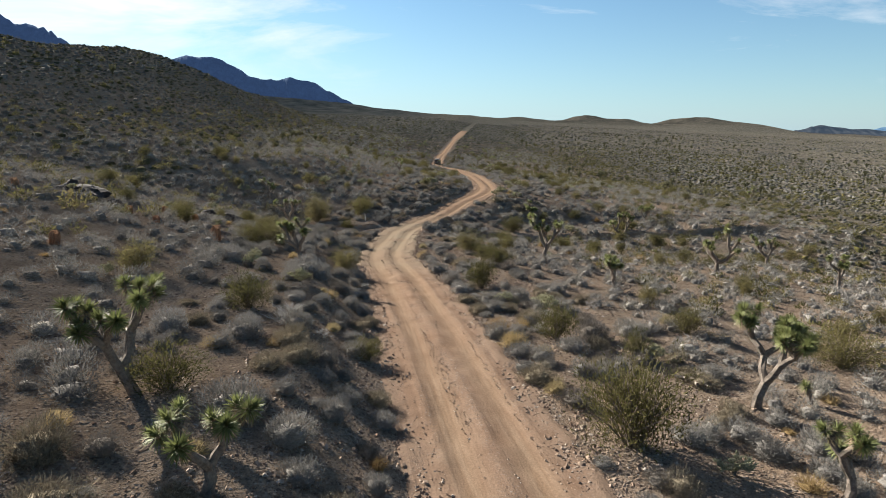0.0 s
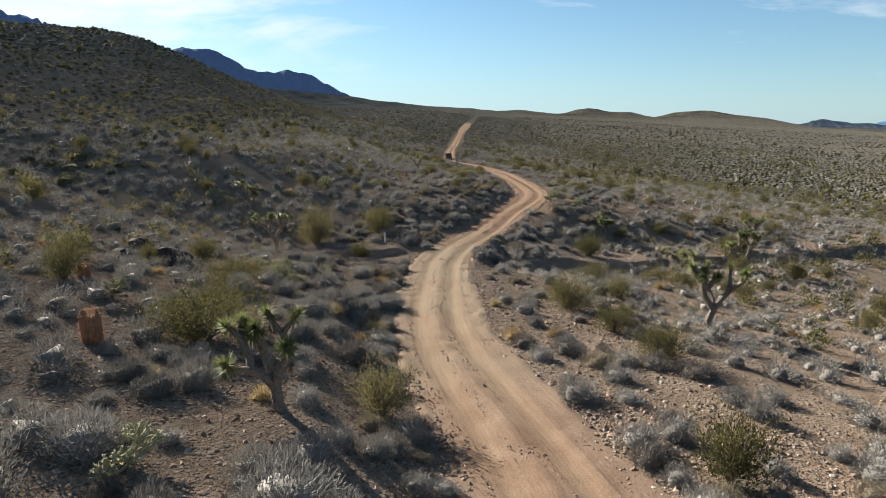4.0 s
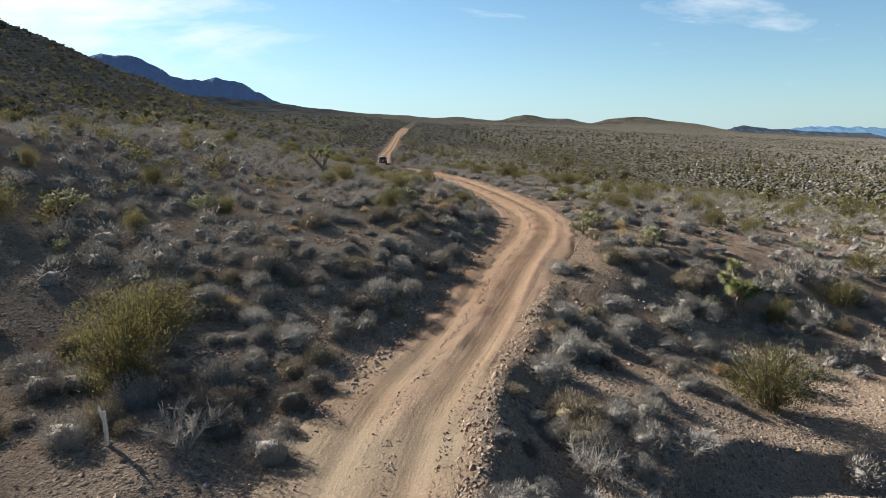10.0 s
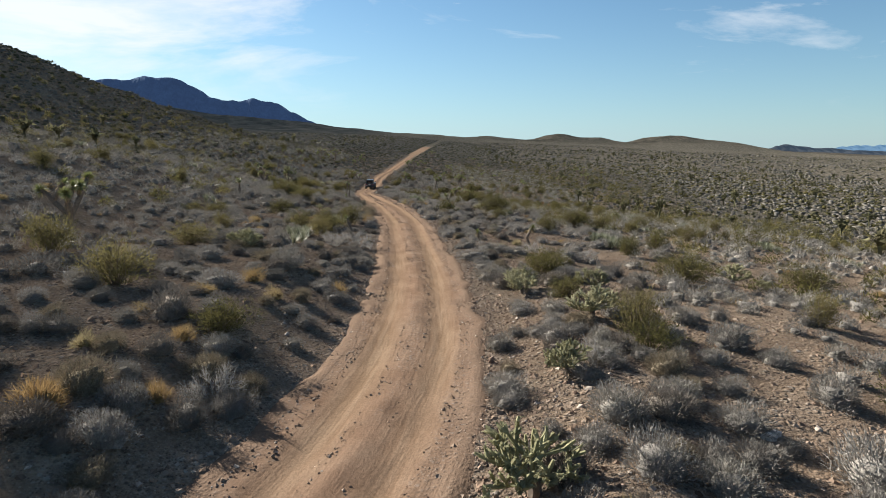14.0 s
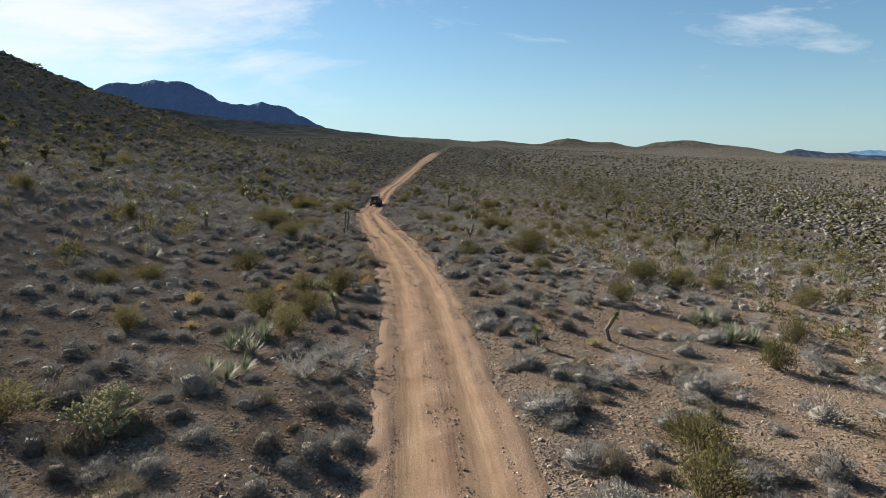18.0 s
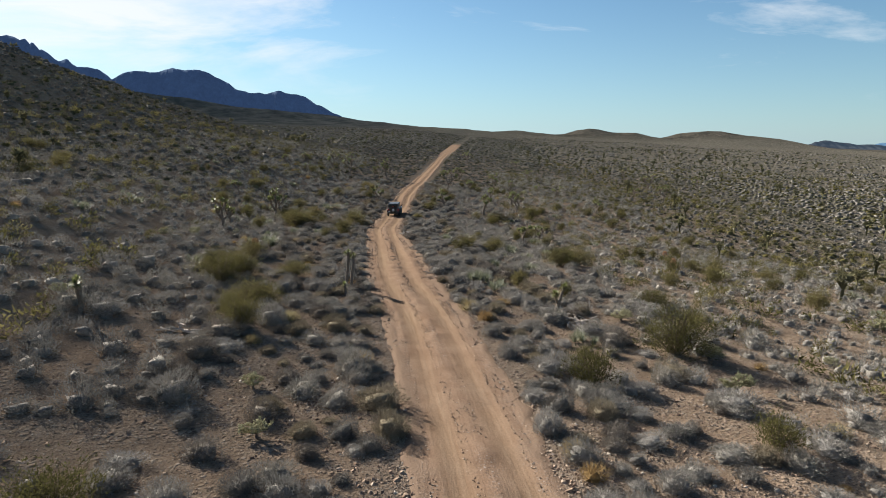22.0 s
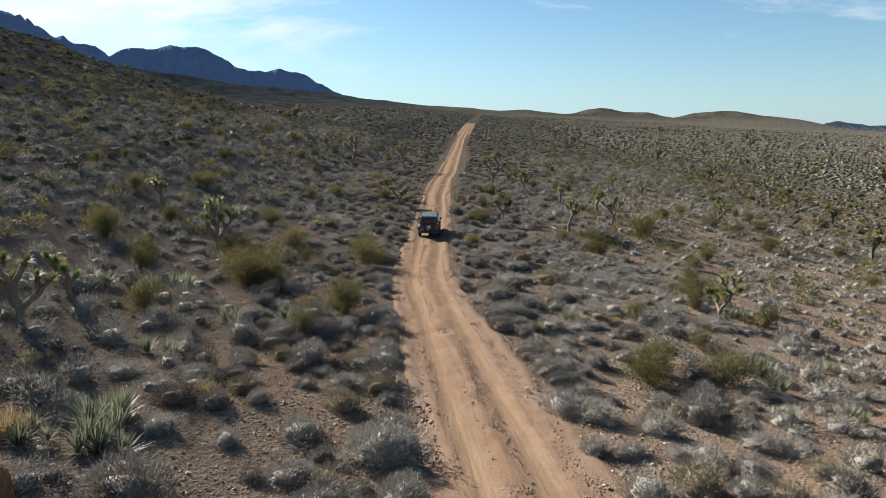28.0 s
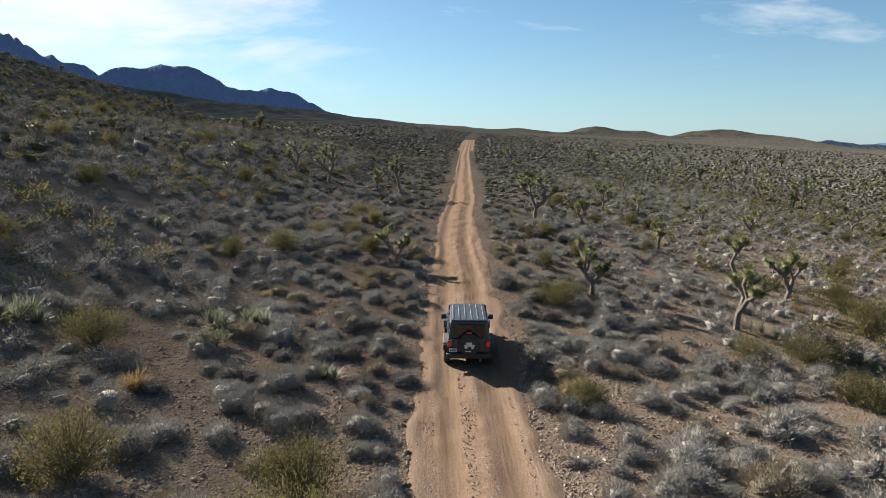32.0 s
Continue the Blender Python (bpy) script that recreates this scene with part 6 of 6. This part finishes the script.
KINDS = [("grey_shrub", GREY_SHRUB, "low rounded grey twiggy shrub on stony soil", "grey shrubs beside the road"),
         ("silvery_shrub", SILVER_SHRUB, "pale silvery rounded shrub of fine twigs", "silvery shrubs beside the road"),
         ("tan_shrub", TAN_SHRUB, "dry tan-brown rounded shrub on gravel", "tan shrubs beside the road"),
         ("dark_twig_shrub", DARK_SHRUB, "dark leafless shrub with dense grey-brown twigs", "dark twiggy shrubs beside the road"),
         ("ash_grey_shrub", GREY_SHRUB, "dome-shaped ash-grey shrub of dense fine twigs", "ash-grey shrubs beside the road"),
         ("cushion_shrub", GREY_SHRUB, "tight grey cushion of fine dry twigs on gravel", "grey cushions beside the road"),
         ("straw_shrub", TAN_SHRUB, "straw-coloured dome of dry stems on stony soil", "straw-coloured shrubs beside the road")]
MIXED = ((0, 6), (4, 9), (3,), (1, 7), (2, 8), (5, 11), (10,))           # how often each kind turns up
for k, (name, mat, label, group) in enumerate(KINDS):
    one_by_one(name, [tri_mesh(name, t, mat) for t in GREY_FINE], near[order[:1740]][np.isin(np.arange(len(order[:1740])) % 12, MIXED[k])], label, "shrub", group)
# broader pale shrubs on the open flats, and more of the grey cushions between them
broad = random_places(0.19, -22, 28, 98, 236, 2.3, 17, 0.78, 0.62, 121)
broad = np.concatenate([broad[aside(broad[:, 0], broad[:, 1]) > 0], broad[aside(broad[:, 0], broad[:, 1]) < 0][::3]])
FEET = [tri_mesh("woody_base", spray(9, 6, 170 + i, 0.7, 0.016)[0], STEM) for i in range(3)]
one_by_one("broad_pale_shrub", [tri_mesh("broad_pale_shrub", t, SILVER_SHRUB) for t in GREY_FINE[:4]], broad[0::3], "broad low silvery shrub of fine pale twigs", "shrub", "broad pale shrubs on the flats", FEET)
one_by_one("broad_grey_shrub", [tri_mesh("broad_grey_shrub", t, GREY_SHRUB) for t in GREY_FINE[2:]], broad[1::3], "broad spreading grey shrub on open gravel", "shrub", "broad grey shrubs on the flats", FEET)
one_by_one("small_cushion_shrub", [tri_mesh("small_cushion_shrub", t, SILVER_SHRUB) for t in GREY_NEAR[:4]], broad[2::3] * np.array([1, 1, 1, 0.6, 0.75, 1, 1]), "small pale cushion shrub between larger ones", "shrub", "small cushion shrubs on the flats")
stuff = new("grey_scrub", scatter_mesh("grey_scrub", GREY_NEAR, near[order[1740:]], GREY_SHRUB))
tagged(stuff, "low grey desert scrub covering the flats", "scrub", kind="stuff")
mid = random_places(0.84, -60, 70, 10, 290, 16, 46, 0.64, 0.95, 102)
mid = np.concatenate([mid, random_places(0.25, -52, -12, 63, 128, 12, 46, 0.8, 0.95, 131), random_places(0.15, -52, -12, 128, 240, 14, 46, 0.8, 0.95, 132)])
mid = apart(mid, 0.55)
stuff = new("grey_scrub", scatter_mesh("grey_scrub", GREY_MID, mid, GREY_SHRUB))
tagged(stuff, "grey and tan scrub across the slopes", "scrub", kind="stuff")
olive = random_places(0.17, -60, 80, 20, 290, 15, 70, 0.8, 1.0, 107)
olive = olive[(olive[:, 0] > 0) | (np.arange(len(olive)) % 4 > 0)]
stuff = new("olive_scrub", scatter_mesh("olive_scrub", OLIVE_MID, olive, CREOSOTE))
tagged(stuff, "dark olive creosote scrub across the slopes", "scrub", kind="stuff")
green = np.concatenate([random_places(0.062, 25, 190, 40, 380, 40, 170, 0.85, 1.0, 115), random_places(0.025, -150, -30, 60, 380, 40, 170, 0.9, 1.0, 116)])
stuff = new("olive_scrub", scatter_mesh("olive_scrub", GREY_HILL, green, CREOSOTE))
tagged(stuff, "olive-green bushes dotted over plain and hillside", "scrub", kind="stuff")
far = random_places(0.3, -190, 220, 30, 420, 46, 230, 0.76, 0.9, 103)
far = np.concatenate([far, random_places(0.5, 24, 150, 40, 340, 40, 130, 0.85, 0.62, 110), random_places(0.5, -170, -28, 60, 400, 26, 200, 1.0, 0.9, 109)])
far = apart(far, 0.66)
close = (np.abs(aside(far[:, 0], far[:, 1])) < 85) & (far[:, 1] < 330)
stuff = new("hill_scrub", scatter_mesh("hill_scrub", GREY_HILL, far[close], FAR_SHRUB))
tagged(stuff, "grey and olive scrub over the lower hillside", "scrub", kind="stuff")
far = far[~close]
stuff = new("far_scrub", scatter_mesh("far_scrub", GREY_FAR, far, FAR_SHRUB))
tagged(stuff, "scrub on the hillside and the far plain", "scrub", kind="stuff")
far = random_places(0.042, -460, 700, 150, 900, 46, 800, 1.3, 0.65, 104, 6.0)
far = far[(far[:, 1] > 420) | (far[:, 0] > 220) | (far[:, 0] < -190)]
beside = random_places(0.6, -60, 90, 232, 420, 0, 47, 0.75, 0.62, 105, 2.6)
near_road = beside[:, 1] < 330
stuff = new("roadside_scrub", scatter_mesh("roadside_scrub", GREY_HILL, beside[near_road], FAR_SHRUB))
tagged(stuff, "grey and olive scrub along the far stretch of road", "scrub", kind="stuff")
far = np.concatenate([far, beside[~near_road], random_places(0.3, -60, 110, 420, 760, 0, 50, 0.8, 0.8, 106, 3.0)])
stuff = new("far_scrub", scatter_mesh("far_scrub", GREY_FAR, far, FAR_SHRUB))
tagged(stuff, "sparse dark scrub on the distant plain", "scrub", kind="stuff")
trees = random_places(0.0036, -120, 240, 120, 620, 32, 330, 2.3, 1.0, 130, 12)
trees = trees[(trees[:, 0] > -38) | (np.arange(len(trees)) % 9 == 0)]
tagged(new("far_joshua_trees", scatter_mesh("far_joshua_trees", FAR_TREE, trees, FAR_LEAF)), "distant joshua trees scattered over the plain", "trees", kind="stuff")

# loose stones on the soil and along the road's edges
PEBBLES = []
for k in range(8):
    r_ = np.random.RandomState(80 + k)
    v = np.array([[1, 0, -0.3], [0, 1, -0.3], [-1, 0, -0.3], [0, -1, -0.3], [0.45, 0.3, 0.5], [-0.45, -0.2, 0.55]]) * (0.75 + 0.5 * r_.rand(6, 1)) + 0.14 * r_.normal(size=(6, 3))
    PEBBLES.append(v[np.array([[0, 1, 4], [1, 2, 5], [1, 5, 4], [2, 3, 5], [3, 0, 4], [3, 4, 5]])])
r_ = np.random.RandomState(90)
n = 200000
y = 6 + 225 * r_.rand(n)
edge_ = r_.normal(size=n) * 0.42 + np.where(r_.rand(n) < 0.6, road_half(y), -road_half(y))
ridge_ = r_.rand(n) < 0.16
edge_ = np.where(ridge_, r_.normal(size=n) * 0.10 + np.where(r_.rand(n) < 0.6, 1.22, -1.28), edge_)
pick = r_.rand(n)
o = np.where(pick < 0.17, edge_, np.where(pick < 0.25, r_.normal(size=n) * 0.22, r_.normal(size=n) * 8))
berm = (pick > 0.94) & (r_.rand(n) < 0.6)            # thrown-up gravel beside the wheel tracks
y = np.where(berm, 138 + 32 * r_.rand(n), y)
o = np.where(berm, np.where(r_.rand(n) < 0.45, 0.05 + 0.15 * r_.normal(size=n), 1.7 + 0.3 * r_.normal(size=n)), o)
x = road_x(y) + o
s = 0.02 + 0.045 * r_.rand(n) ** 2
s[np.abs(o) < 1.6] *= 0.55
s[np.abs(o) > 2.5] *= 1.25
keep = (np.abs(o) < 1.75) | (r_.rand(n) < 0.75 + 0.9 * bumps(x, y, 4.0))
keep &= (np.abs(o) > 1.2) | (np.abs(o) < 0.4)
x, y, o, s = x[keep], y[keep], o[keep], s[keep]
z = np.where(np.abs(o) < 1.7, road_z(y) + 0.01, land(x, y) + 0.004)
tagged(new("gravel", scatter_mesh("gravel", PEBBLES, np.stack([x, y, z, s * (0.8 + 0.5 * r_.rand(len(x))), s * 0.8, r_.rand(len(x)) * 6.28, r_.rand(len(x))], -1), STONE)), "loose reddish-grey stones along the road and over the soil", "gravel", kind="stuff")

# larger angular stones
CHUNKS = []
for k in range(6):
    r_ = np.random.RandomState(180 + k)
    t = np.arange(5) * 2 * np.pi / 5
    low = np.stack([np.cos(t), np.sin(t), np.full(5, -0.3)], -1) * (0.75 + 0.5 * r_.rand(5, 1))
    top = np.stack([0.55 * np.cos(t + 0.5), 0.55 * np.sin(t + 0.5), 0.2 + 0.5 * r_.rand(5)], -1) * (0.7 + 0.6 * r_.rand(5, 1)) + 0.1 * r_.normal(size=(5, 3))
    CHUNKS.append((np.concatenate([low, top]), np.array([[i, (i + 1) % 5, 5 + i] for i in range(5)] + [[(i + 1) % 5, 5 + (i + 1) % 5, 5 + i] for i in range(5)] + [[5, 6, 7], [5, 7, 8], [5, 8, 9]])))
r_ = np.random.RandomState(91)
n = 24000
y = 6 + 225 * r_.rand(n)
o = np.where(r_.rand(n) < 0.25, 1.8 * np.where(r_.rand(n) < 0.6, 1.12, -1.1) + 0.3 * r_.normal(size=n), r_.normal(size=n) * 9)
rubble = r_.rand(n) < 0.17
y = np.where(rubble, 30 + 28 * r_.rand(n), y)
o = np.where(rubble, 2.0 + 6.0 * r_.rand(n) ** 1.3, o)
x = road_x(y) + o
keep = np.abs(o) > 1.65
x, y, o = x[keep], y[keep], o[keep]
s = 0.022 + 0.085 * r_.rand(len(x)) ** 4 + np.where(rubble[keep], 0.06 * r_.rand(len(x)) ** 6, 0)
stones = scatter_mesh("loose_stones", CHUNKS, np.stack([x, y, land(x, y), s, s * (0.6 + 0.6 * r_.rand(len(x))), r_.rand(len(x)) * 6.28, r_.rand(len(x))], -1), STONE)
stones.shade_flat()
tagged(new("loose_stones", stones), "angular reddish-grey stones strewn over the soil", "stones", kind="stuff")
